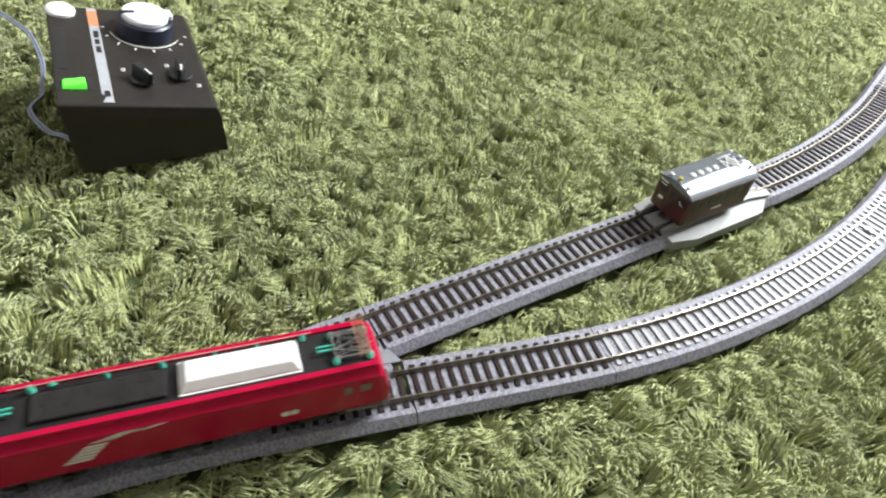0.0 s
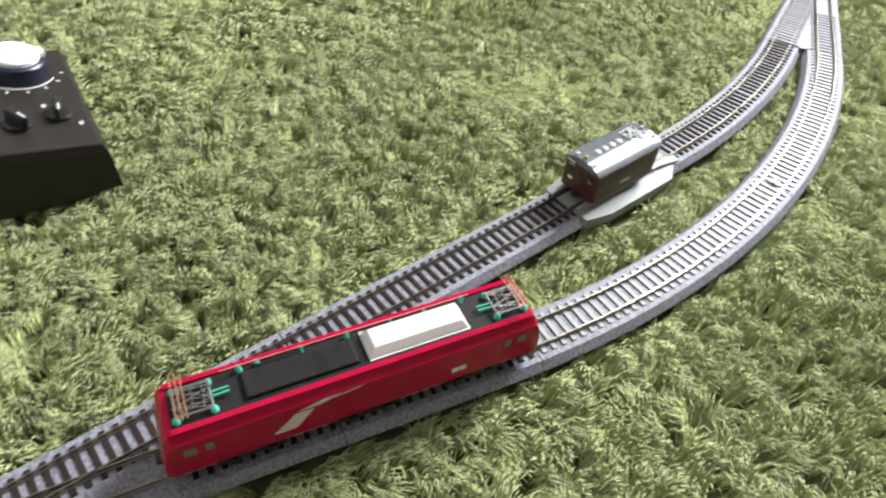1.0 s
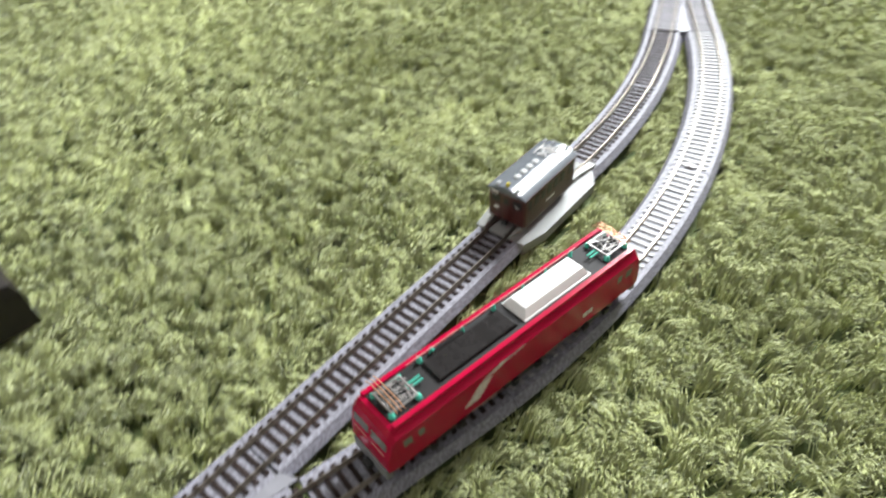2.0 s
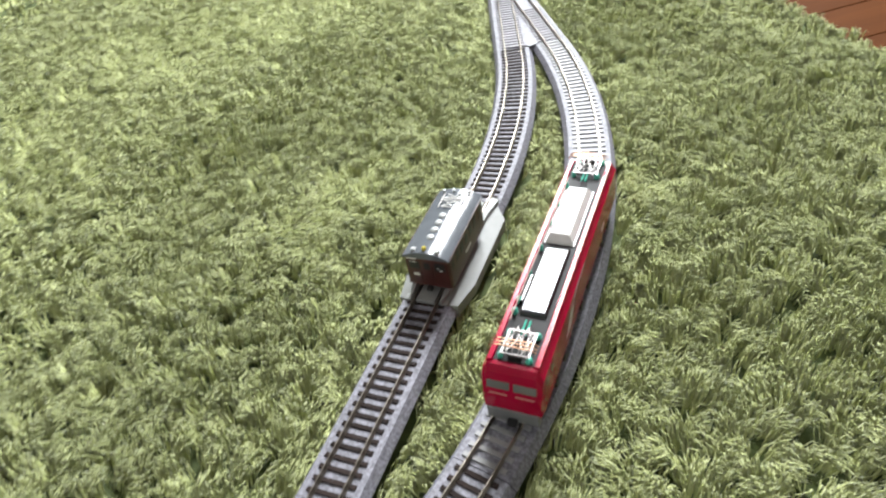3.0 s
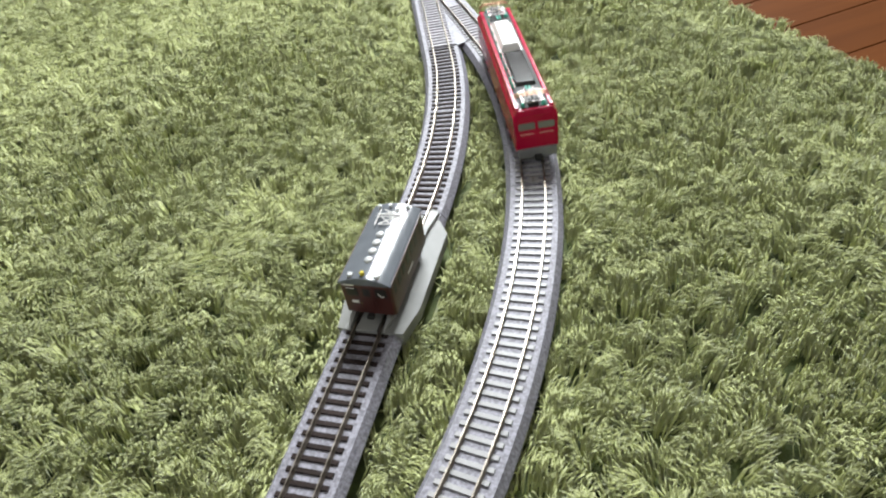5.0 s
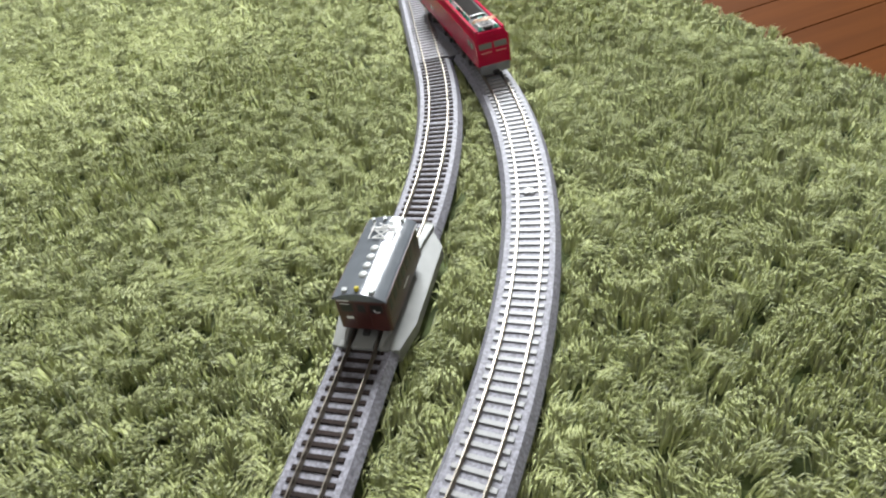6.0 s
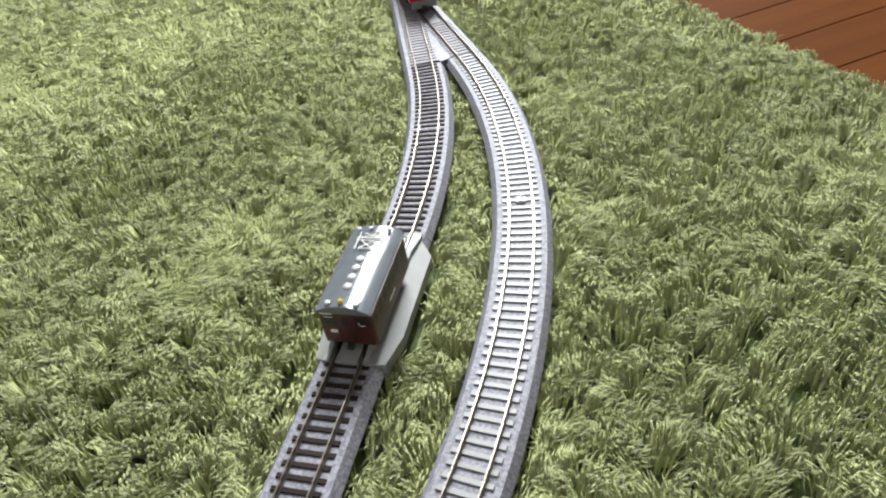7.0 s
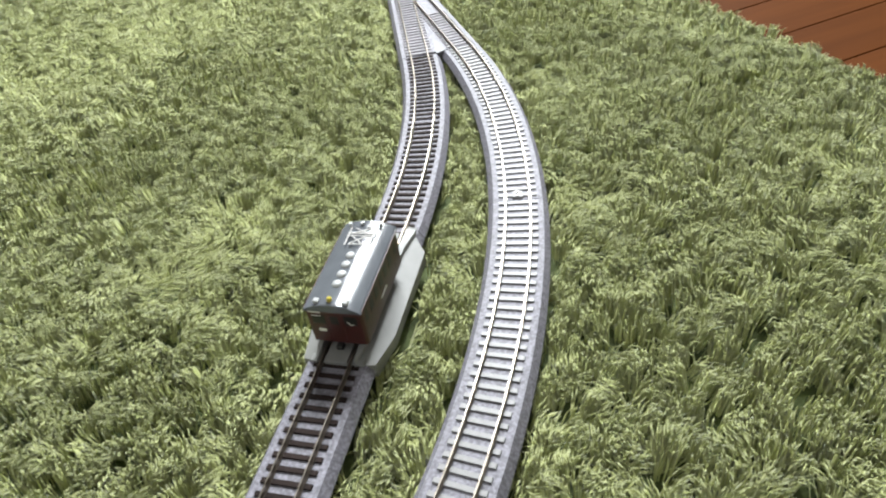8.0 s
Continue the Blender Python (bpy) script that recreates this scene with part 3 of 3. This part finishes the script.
    for s in (-1, 1):
        x0, x1 = sorted((s * (W2 - 0.02), s * (W2 + 0.010)))
        for k, y in enumerate((-1.62, -1.12, -0.62, -0.12, 0.38, 0.88, 1.50)):
            half = 0.11 if k in (0, 6) else 0.16
            part("side_window", box(x0, x1, y - half, y + half, 1.05, 1.48, 0.01), M_BLACK, body, "dark side window")
        for y in (-1.62, 1.50):
            part("side_door", box(min(s * (W2 - 0.02), s * (W2 + 0.004)), max(s * (W2 - 0.02), s * (W2 + 0.004)), y - 0.17, y + 0.17, 0.42, 1.56, 0.008), M_MAROON, body)
        part("side_sign", box(x0, x1 + 0.002, -0.35, 0.25, 0.70, 0.78), M_PRINT, body, "pale printed strip")
        part("rain_gutter", box(min(s * W2, s * (W2 + 0.03)), max(s * W2, s * (W2 + 0.03)), -L2 + 0.05, L2 - 0.05, zt - 0.03, zt + 0.01), M_MAROON, body)
    # running gear
    for y in (-1.15, 1.15):
        bogie = part("bogie", box(-0.62, 0.62, y - 0.55, y + 0.55, 0.06, 0.32, 0.04), M_BLACK, t)
        for dy in (-0.35, 0.35):
            for s in (-1, 1):
                bm = turned([(0.16, -0.05), (0.19, -0.04), (0.19, 0.03), (0.10, 0.05)], 0, 0, 16)
                bm.transform(Matrix.Translation((s * 0.46, y + dy, 0.19)) @ Matrix.Rotation(radians(90), 4, "Y"))
                part("wheel", bm, M_SILVER, bogie)
    for s in (-1, 1):
        part("coupler", box(-0.12, 0.12, min(s * L2, s * (L2 + 0.22)), max(s * L2, s * (L2 + 0.22)), 0.18, 0.32, 0.03), M_BLACK, t)
    return t


# ---- the red locomotive ----


def locomotive():
    W2, L2 = 0.965, 5.75
    t = thing("model_locomotive", "red electric model locomotive with a dark roof and folded pantographs", "model locomotive", 0, 0, 0)
    zb, ze, zt = 0.63, 2.02, 2.33      # above the rail head
    # body with the sloping roof edges and raked cab fronts
    def section(y, w, top, shoulder):
        return [(-w, y, zb), (-w, y, shoulder), (-w + 0.05, y, shoulder + 0.06), (-w * 0.80, y, top), (w * 0.80, y, top), (w - 0.05, y, shoulder + 0.06), (w, y, shoulder), (w, y, zb)]
    rings = []
    for y, w, top, sh in ((-L2, W2 * 0.93, 1.15, 1.0), (-L2 + 0.03, W2 * 0.95, 1.35, 1.2), (-L2 + 0.20, W2 * 0.985, 2.12, 1.85), (-L2 + 0.34, W2, zt, ze), (L2 - 0.34, W2, zt, ze), (L2 - 0.20, W2 * 0.985, 2.12, 1.85), (L2 - 0.03, W2 * 0.95, 1.35, 1.2), (L2, W2 * 0.93, 1.15, 1.0)):
        rings.append(section(y, w, top, sh))
    body = part("body", loft(rings), M_RED, t, "glossy red body shell")
    # dark roof deck with fittings
    part("roof_deck", prism([(-0.64, -5.25), (0.64, -5.25), (0.64, 5.25), (-0.64, 5.25)], zt - 0.10, zt + 0.015, 0.01), M_DECK, t, "dark grey roof deck")
    for s in (-1, 1):
        part("roof_lip", box(s * 0.735 - 0.085, s * 0.735 + 0.085, -5.3, 5.3, zt - 0.05, zt + 0.075, 0.015), M_RED, body)
    hood = [[(x, y, zt + z) for x, y in ((-w, a), (w, a), (w, b), (-w, b))] for w, a, b, z in ((0.49, 0.20, 3.28, 0.01), (0.48, 0.22, 3.26, 0.10), (0.34, 0.36, 3.12, 0.33), (0.31, 0.42, 3.06, 0.35))]
    part("vent_hood", loft(hood), M_WHITE, t, "cream white roof hood")
    part("hood_flange", prism([(-0.54, 0.16), (0.54, 0.16), (0.54, 3.32), (-0.54, 3.32)], zt + 0.005, zt + 0.05), M_WHITE, t)
    part("equipment_cover", prism([(-0.40, -3.35), (0.48, -3.35), (0.48, -0.1), (-0.40, -0.1)], zt + 0.01, zt + 0.16, 0.05, 0.05), M_ROOF_DARK, t, "black glossy roof equipment cover")
    part("cover_step", prism([(-0.52, -2.9), (-0.40, -2.9), (-0.40, -1.6), (-0.52, -1.6)], zt + 0.01, zt + 0.14, 0.02), M_ROOF_DARK, t)
    def insulator(x, y, r=0.075, h=0.24):
        part("insulator", turned([(r, zt), (r, zt + 0.04), (r * 0.6, zt + 0.07), (r * 0.95, zt + 0.1), (r * 0.6, zt + 0.14), (r * 0.9, zt + h * 0.8), (r * 0.5, zt + h)], x, y, 10), M_GREEN, t, "green insulator")
    for y, r in ((-3.3, 0.10), (-2.8, 0.10), (-1.55, 0.07), (-0.2, 0.08), (1.15, 0.05), (2.25, 0.05), (3.5, 0.08)):
        insulator(-0.54, y, r)
    part("bus_bar", tube([(-0.54, -3.8, zt + 0.24), (-0.54, -3.15, zt + 0.25), (-0.54, -1.35, zt + 0.25), (-0.54, 0.0, zt + 0.25), (-0.54, 3.75, zt + 0.25)], 0.018, 6), M_PALE_RED, t, "thin reddish roof conductor")
    for c in (-4.62, 4.75):
        inn = 1 if c < 0 else -1
        for x in (-0.45, 0.45):
            for dy in (-0.48, 0.48):
                insulator(x, c + dy, 0.11 if x > 0 else 0.085, 0.18)
        frame = part("pantograph", box(-0.46, 0.46, c - 0.50, c - 0.44, zt + 0.16, zt + 0.21, 0.01), M_SILVER, t, "folded silver wire pantograph")
        part("frame_bar", box(-0.46, 0.46, c + 0.44, c + 0.50, zt + 0.16, zt + 0.21, 0.01), M_SILVER, frame)
        for x in (-0.43, 0.43):
            part("frame_bar", box(x - 0.025, x + 0.025, c - 0.44, c + 0.44, zt + 0.16, zt + 0.20), M_SILVER, frame)
        for a, b in (((-0.40, c - 0.46, 0.20), (-0.18, c + 0.55, 0.30)), ((0.40, c - 0.46, 0.20), (0.18, c + 0.55, 0.30)), ((-0.40, c + 0.46, 0.20), (-0.22, c - 0.55, 0.33)), ((0.40, c + 0.46, 0.20), (0.22, c - 0.55, 0.33)), ((-0.18, c + 0.55, 0.30), (0.25, c - 0.5, 0.34)), ((0.18, c + 0.55, 0.30), (-0.25, c - 0.5, 0.34)), ((-0.35, c, 0.26), (0.35, c, 0.26))):
            part("rod", tube([(a[0], a[1], zt + a[2]), (b[0], b[1], zt + b[2])], 0.015, 6), M_SILVER, frame)
        # lower arms, springs and head cradle
        for x in (-0.30, -0.10, 0.10, 0.30):
            part("spring", tube([(x, c - 0.40, zt + 0.23), (x * 0.8, c, zt + 0.30), (x * 0.9, c + 0.40, zt + 0.23)], 0.014, 6), M_SILVER, frame)
        for dy in (-0.25, 0.25):
            part("rod", tube([(-0.42, c + dy, zt + 0.22), (0.0, c + dy * 1.3, zt + 0.36), (0.42, c + dy, zt + 0.22)], 0.018, 6), M_SILVER, frame)
        for x in (-0.32, 0.32):
            part("cradle", tube([(x, c - inn * 0.18, zt + 0.33), (x, c - inn * 0.30, zt + 0.50), (x, c - inn * 0.42, zt + 0.33)], 0.016, 6), M_SILVER, frame)
        for dy in (-0.13, 0.0, 0.13):
            y = c - inn * 0.3 + dy
            part("contact_strip", tube([(-0.80, y, zt + 0.38), (-0.60, y, zt + 0.50), (0.50, y, zt + 0.50), (0.68, y, zt + 0.40)], 0.020, 6), M_COPPER, frame, "coppery contact strip")
        for dx in (-0.07, 0.07):
            part("arm", tube([(0.02 + dx, c + inn * 0.40, zt + 0.14), (0.02 + dx, c + inn * 0.95, zt + 0.16)], 0.035, 8), M_GREEN, t, "green insulator arm")
        part("end_box", box(-0.22, 0.22, c - inn * 0.44 - 0.08, c - inn * 0.44 + 0.08, zt + 0.01, zt + 0.14, 0.02), M_BLACK, t)
    # cab ends
    for s in (-1, 1):
        tilt = math.degrees(math.atan2(0.17, 0.77)) * s
        m = Matrix.Translation((0, s * (L2 - 0.11), 1.66)) @ Matrix.Rotation(radians(tilt), 4, "X")
        for x in (-0.42, 0.42):
            bm = box(x - 0.36, x + 0.36, -0.03, 0.03, -0.14, 0.16, 0.02)
            bm.transform(m)
            part("windscreen", bm, M_GLASS_DARK, body, "grey glazed windscreen")
            bm = box(x - 0.30, x + 0.30, -0.02, 0.028, -0.36, -0.31, 0.008)
            bm.transform(m)
            part("lamp_panel", bm, M_PALE_RED, body, "pale lamp panel")
        part("end_sill", box(-0.84, 0.84, min(s * (L2 - 0.2), s * (L2 + 0.06)), max(s * (L2 - 0.2), s * (L2 + 0.06)), 0.16, 0.66, 0.04), M_SKIRT, t, "grey end skirt")
        part("coupler", box(-0.16, 0.16, min(s * (L2 - 0.1), s * (L2 + 0.28)), max(s * (L2 - 0.1), s * (L2 + 0.28)), 0.12, 0.34, 0.04), M_BLACK, t, "black coupler")
        for x in (-1, 1):
            part("cab_window", box(min(x * (W2 - 0.02), x * (W2 + 0.006)), max(x * (W2 - 0.02), x * (W2 + 0.006)), s * 5.0 - 0.16, s * 5.0 + 0.16, 1.42, 1.74, 0.008), M_GLASS_DARK, body)
            part("cab_window", box(min(x * (W2 - 0.02), x * (W2 + 0.006)), max(x * (W2 - 0.02), x * (W2 + 0.006)), s * 4.5 - 0.11, s * 4.5 + 0.11, 1.42, 1.74, 0.008), M_GLASS_DARK, body)
    # printed marks: a slanted flash on one side and a small emblem of bars on both
    for s in (-1, 1):
        for ya, za, yb, zc, wide in () if s < 0 else ((-2.86, 1.02, -2.16, 1.72, 0.66), (-2.10, 1.77, -1.30, 2.00, 0.62), (-1.05, 1.90, -0.45, 2.01, 0.34)):
            bm = bmesh.new()
            for k in range(5):
                f0, f1 = k / 5, (k + 0.72) / 5
                pts = [(ya + (yb - ya) * f + wide * e * (1 - 0.2 * f), za + (zc - za) * f) for e, f in ((0, f0), (1, f0), (1, f1), (0, f1))]
                front = [bm.verts.new((s * (W2 + 0.006), y, z)) for y, z in pts]
                back = [bm.verts.new((s * (W2 - 0.02), y, z)) for y, z in pts]
                bm.faces.new(front)
                for i in range(4):
                    bm.faces.new((front[i], back[i], back[(i + 1) % 4], front[(i + 1) % 4]))
            part("flash_stripe", bm, M_PRINT, body, "white slanted printed flash")
        for k in range(2):
            part("emblem_bar", box(min(s * (W2 - 0.02), s * (W2 + 0.006)), max(s * (W2 - 0.02), s * (W2 + 0.006)), 2.62 + k * 0.25, 2.84 + k * 0.25, 1.02, 1.22, 0.004), M_PRINT, body, "small white printed emblem")
        for y in (-3.2, -1.2, 1.2, 3.2):
            part("side_grille", box(min(s * (W2 - 0.02), s * (W2 + 0.004)), max(s * (W2 - 0.02), s * (W2 + 0.004)), y - 0.7, y + 0.7, 1.62, 1.86, 0.004), M_RED, body)
        part("underframe_tank", box(min(s * 0.5, s * 0.82), max(s * 0.5, s * 0.82), -0.9, 0.9, 0.14, 0.48, 0.05), M_BLACK, t)
    part("underframe", box(-0.70, 0.70, -5.2, 5.2, 0.30, 0.50, 0.02), M_BLACK, t)
    for y in (-3.5, 0.0, 3.5):
        bogie = part("bogie", box(-0.66, 0.66, y - 0.95, y + 0.95, 0.14, 0.34, 0.04), M_BLACK, t, "black bogie")
        for s in (-1, 1):
            part("side_frame", box(min(s * 0.66, s * 0.84), max(s * 0.66, s * 0.84), y - 1.0, y + 1.0, 0.16, 0.40, 0.03), M_BLACK, bogie)
            for dy in (-0.55, 0.55):
                bm = turned([(0.20, -0.05), (0.24, -0.04), (0.24, 0.03), (0.12, 0.05)], 0, 0, 18)
                bm.transform(Matrix.Translation((s * 0.47, y + dy, 0.235)) @ Matrix.Rotation(radians(90), 4, "Y"))
                part("wheel", bm, M_SILVER, bogie)
                part("axle_box", box(min(s * 0.82, s * 0.95), max(s * 0.82, s * 0.95), y + dy - 0.14, y + dy + 0.14, 0.12, 0.36, 0.03), M_BLACK, bogie)
    return t


# ---- the controller ----


def controller():
    t = thing("train_controller", "black train controller with a white dial and lit green switch", "controller")
    t.matrix_basis = pose(-11.93 * CM, -17.54 * CM, 0, 0, 0, -5.84)
    w, d, low, high = 2.84, 7.55, 0.08, 2.80
    # the top falls to one side and rises slightly to the back
    slope = Matrix.Translation((0, 0, high)) @ Matrix.Rotation(radians(1.94), 4, "Y") @ Matrix.Rotation(radians(-10.78), 4, "X")
    corners = [slope @ Vector(p) for p in ((0, -w, 0), (0, w, 0), (-d, w, 0), (-d, -w, 0))]
    bm = bmesh.new()
    top = [bm.verts.new(p) for p in corners]
    mid = [bm.verts.new((p.x + dx, p.y + dy, p.z - 0.5)) for p, dx, dy in zip(corners, (0.05, 0.05, 0, 0), (0, 0.16, 0.16, 0))]
    foot = [bm.verts.new((p.x + dx, p.y + dy, low)) for p, dx, dy in zip(corners, (0.05, 0.05, 0, 0), (0.10, 0.24, 0.24, 0.10))]
    bm.faces.new(top)
    bm.faces.new(foot[::-1])
    for a, b in ((top, mid), (mid, foot)):
        for i in range(4):
            bm.faces.new((a[i], b[i], b[(i + 1) % 4], a[(i + 1) % 4]))
    rim = [e for e in bm.edges if all(v in top for v in e.verts)]
    bmesh.ops.bevel(bm, geom=rim, offset=0.10, segments=3, affect="EDGES", profile=0.5)
    case = part("case", bm, M_CASE, t, "charcoal black case")

    def on_top(bm, x, y, turn=0):
        bm.transform(slope @ Matrix.Translation((x, y, 0)) @ Matrix.Rotation(radians(turn), 4, "Z"))
        return bm
    part("label_strip", on_top(prism([(0.26, -0.19), (-0.26, 0.0), (-0.30, 0.20), (0.28, 0.20)][::-1], -0.02, 0.02), -0.44, -1.08), M_LABEL, case)
    part("label_strip", on_top(box(-6.75, 0.0, -0.19, 0.20, -0.02, 0.02), -0.70, -1.08), M_LABEL, case, "silver label strip with small print")
    part("label_patch", on_top(box(-0.65, 0.65, -0.19, 0.20, -0.02, 0.026), -6.55, -1.08), M_ORANGE, case)
    for x, length in ((-0.75, 0.40), (-4.0, 0.5), (-4.6, 0.4), (-5.2, 0.55)):
        part("print_bar", on_top(box(-length / 2, length / 2, -0.09, 0.11, 0.0, 0.026), x, -1.08), M_CASE, case)
    dx, dy = -5.75, 0.92
    knob = part("dial", on_top(turned([(1.22, -0.02), (1.22, 0.06), (1.15, 0.62), (1.08, 0.68)], 0, 0, 40), dx, dy), M_KNOB_BLACK, t, "large blue-black dial")
    part("dial_cap", on_top(turned([(0.95, 0.66), (0.95, 0.84), (0.88, 0.92), (0.3, 0.94)], 0, 0, 36), dx, dy), M_KNOB_WHITE, knob, "white dial cap")
    part("cap_lobe", on_top(box(-0.28, 0.28, 0.50, 1.12, 0.66, 0.92, 0.06), dx, dy, 8), M_KNOB_WHITE, knob)
    part("pointer", on_top(box(-0.09, 0.09, -0.98, -0.42, 0.84, 0.975, 0.03), dx, dy, 8), M_KNOB_BLACK, knob, "dark pointer mark")
    span = np.linspace(radians(-80), radians(62), 26)
    part("scale_ring", on_top(tube([(1.42 * math.cos(a), 1.42 * math.sin(a), 0.005) for a in span], 0.026, 6), dx, dy), M_PRINT, case, "white printed scale")
    for a in np.linspace(radians(-95), radians(80), 8):
        part("scale_mark", on_top(box(1.60, 1.74, -0.035, 0.035, 0, 0.012), dx, dy, math.degrees(a)), M_PRINT, case)
    for x, y, turn in ((-1.75, 0.32, 28), (-2.2, 1.83, -8)):
        k = part("switch_knob", on_top(turned([(0.50, -0.02), (0.50, 0.12), (0.44, 0.20)], 0, 0, 24), x, y), M_BLACK, t, "black switch knob")
        grip = prism([(-0.42, -0.20), (0.50, -0.12), (0.62, 0.0), (0.50, 0.12), (-0.42, 0.20)], 0.18, 0.62, 0.05)
        part("grip", on_top(grip, x, y, turn), M_BLACK, k)
        part("grip_line", on_top(box(0.10, 0.52, -0.03, 0.03, 0.61, 0.635), x, y, turn), M_PRINT, k, "pale pointer line")
    for x, y in ((-2.51, -0.34), (-2.95, 1.39), (-1.51, 2.45)):
        part("print_mark", on_top(box(-0.12, 0.12, -0.05, -0.01, 0, 0.012), x, y), M_PRINT, case)
        part("print_mark", on_top(box(-0.12, 0.10, 0.03, 0.09, 0, 0.012), x, y), M_PRINT, case)
    part("switch_well", on_top(box(-0.55, 0.35, -0.66, 0.62, -0.03, 0.012), -1.35, -2.12), M_BLACK, case)
    rocker = [(0.26, -0.42), (0.26, 0.42), (-0.26, 0.42), (-0.26, -0.42)]
    bm = prism(rocker[::-1], -0.02, 0.26, 0.04, 0.12)
    for v in bm.verts:
        if v.co.z > 0.1 and v.co.y < 0:
            v.co.z -= 0.12
    part("power_switch", on_top(bm, -1.28, -2.16), M_LIT, case, "glowing green rocker switch")
    part("side_slot", on_top(box(-1.6, 1.6, -0.20, 0.20, -0.03, 0.010), -4.05, -2.45), M_BLACK, case, "dark recessed slot")
    part("pilot_cap", on_top(turned([(0.58, -0.02), (0.58, 0.12), (0.48, 0.2), (0.2, 0.22)], 0, 0, 24), -7.0, -2.28), M_KNOB_WHITE, case, "white round cap")
    return t


def cable():
    """The controller's grey lead, lying in the pile."""
    ctrl = [(-14.0, -20.1, 0.45), (-14.77, -20.5, 0.30), (-15.12, -20.83, 0.25), (-15.93, -21.14, 0.22), (-17.01, -21.38, 0.22), (-17.63, -21.19, 0.22), (-18.17, -20.75, 0.25), (-19.15, -20.62, 0.22), (-20.59, -20.38, 0.2), (-21.95, -20.35, 0.2), (-23.91, -20.5, 0.2), (-25.28, -20.96, 0.2), (-26.73, -21.56, 0.2), (-30, -23, 0.2), (-36, -25, 0.2)]
    pts = []
    for i in range(len(ctrl) - 1):
        p = [Vector(ctrl[max(0, min(len(ctrl) - 1, i + k))]) for k in (-1, 0, 1, 2)]
        for u in np.linspace(0, 1, 7)[:-1]:
            pts.append(0.5 * (2 * p[1] + (p[2] - p[0]) * u + (2 * p[0] - 5 * p[1] + 4 * p[2] - p[3]) * u * u + (3 * p[1] - p[0] - 3 * p[2] + p[3]) * u ** 3))
    bm = tube(pts, 0.062, 8)
    tube([p + Vector((0.03, -0.115, -0.03)) for p in pts], 0.062, 8, bm=bm)
    return tagged(part("power_cable", bm, M_CABLE, smooth=True), "thin grey twin cable lying on the rug beside the controller", "cable")


# ---- putting it together ----
room()
floor_boards(bpy.data.objects["floor"])
S_BLACK, S_RED = 26.8, 27.04
turnout("grey-bedded turnout with dark brown sleepers, set for the curve", 6.0, S_BLACK, 6.0, S_RED, TIE_DARK, TIE_DARK)
track("straight_track", "straight track with dark brown sleepers on grey ballast", LEFT, S_BLACK, 46.4, TIE_DARK)
track("curved_track", "curved track with dark brown sleepers on grey ballast", LEFT, 46.4, 54.55, TIE_DARK)
track("curved_track", "curved track with dark brown sleepers on grey ballast", LEFT, 54.55, 61.9, TIE_DARK)
track("short_straight_track", "short straight track with dark brown sleepers", RIGHT, S_RED, 34.0, TIE_DARK)
track("curved_track", "curved track with pale concrete-coloured sleepers", RIGHT, 34.0, 49.2, TIE_PALE)
track("curved_track", "curved track with pale concrete-coloured sleepers", RIGHT, 49.2, 64.3, TIE_PALE, feeder=True)
turnout("distant grey-bedded turnout where both tracks meet", 61.9, 84.0, 64.3, 86.5, TIE_GREY, TIE_GREY)
track("straight_track", "straight track with dark brown sleepers on grey ballast", LEFT, 84.0, 104.0, TIE_DARK)
rerailer()
railcar()
LOCO = locomotive()
controller()
cable()
rug()


def along(t):
    """How far the locomotive's middle has come along the curved route."""
    return 20.3575 + t * (8.0320 + t * (-0.5453 + t * (0.06574 + t * 0.00213)))


def on_rails(s):
    xa, ya, _ = RIGHT.at(s - 3.2)
    xb, yb, _ = RIGHT.at(s + 3.2)
    return pose((xa + xb) / 2 * CM, (ya + yb) / 2 * CM, Z_RAIL * CM, 0, 0, math.degrees(math.atan2(-(xb - xa), yb - ya)))


def motions():
    walk(LOCO, [(t, on_rails(along(t))) for t in np.linspace(0, 8, 33)])


motions()
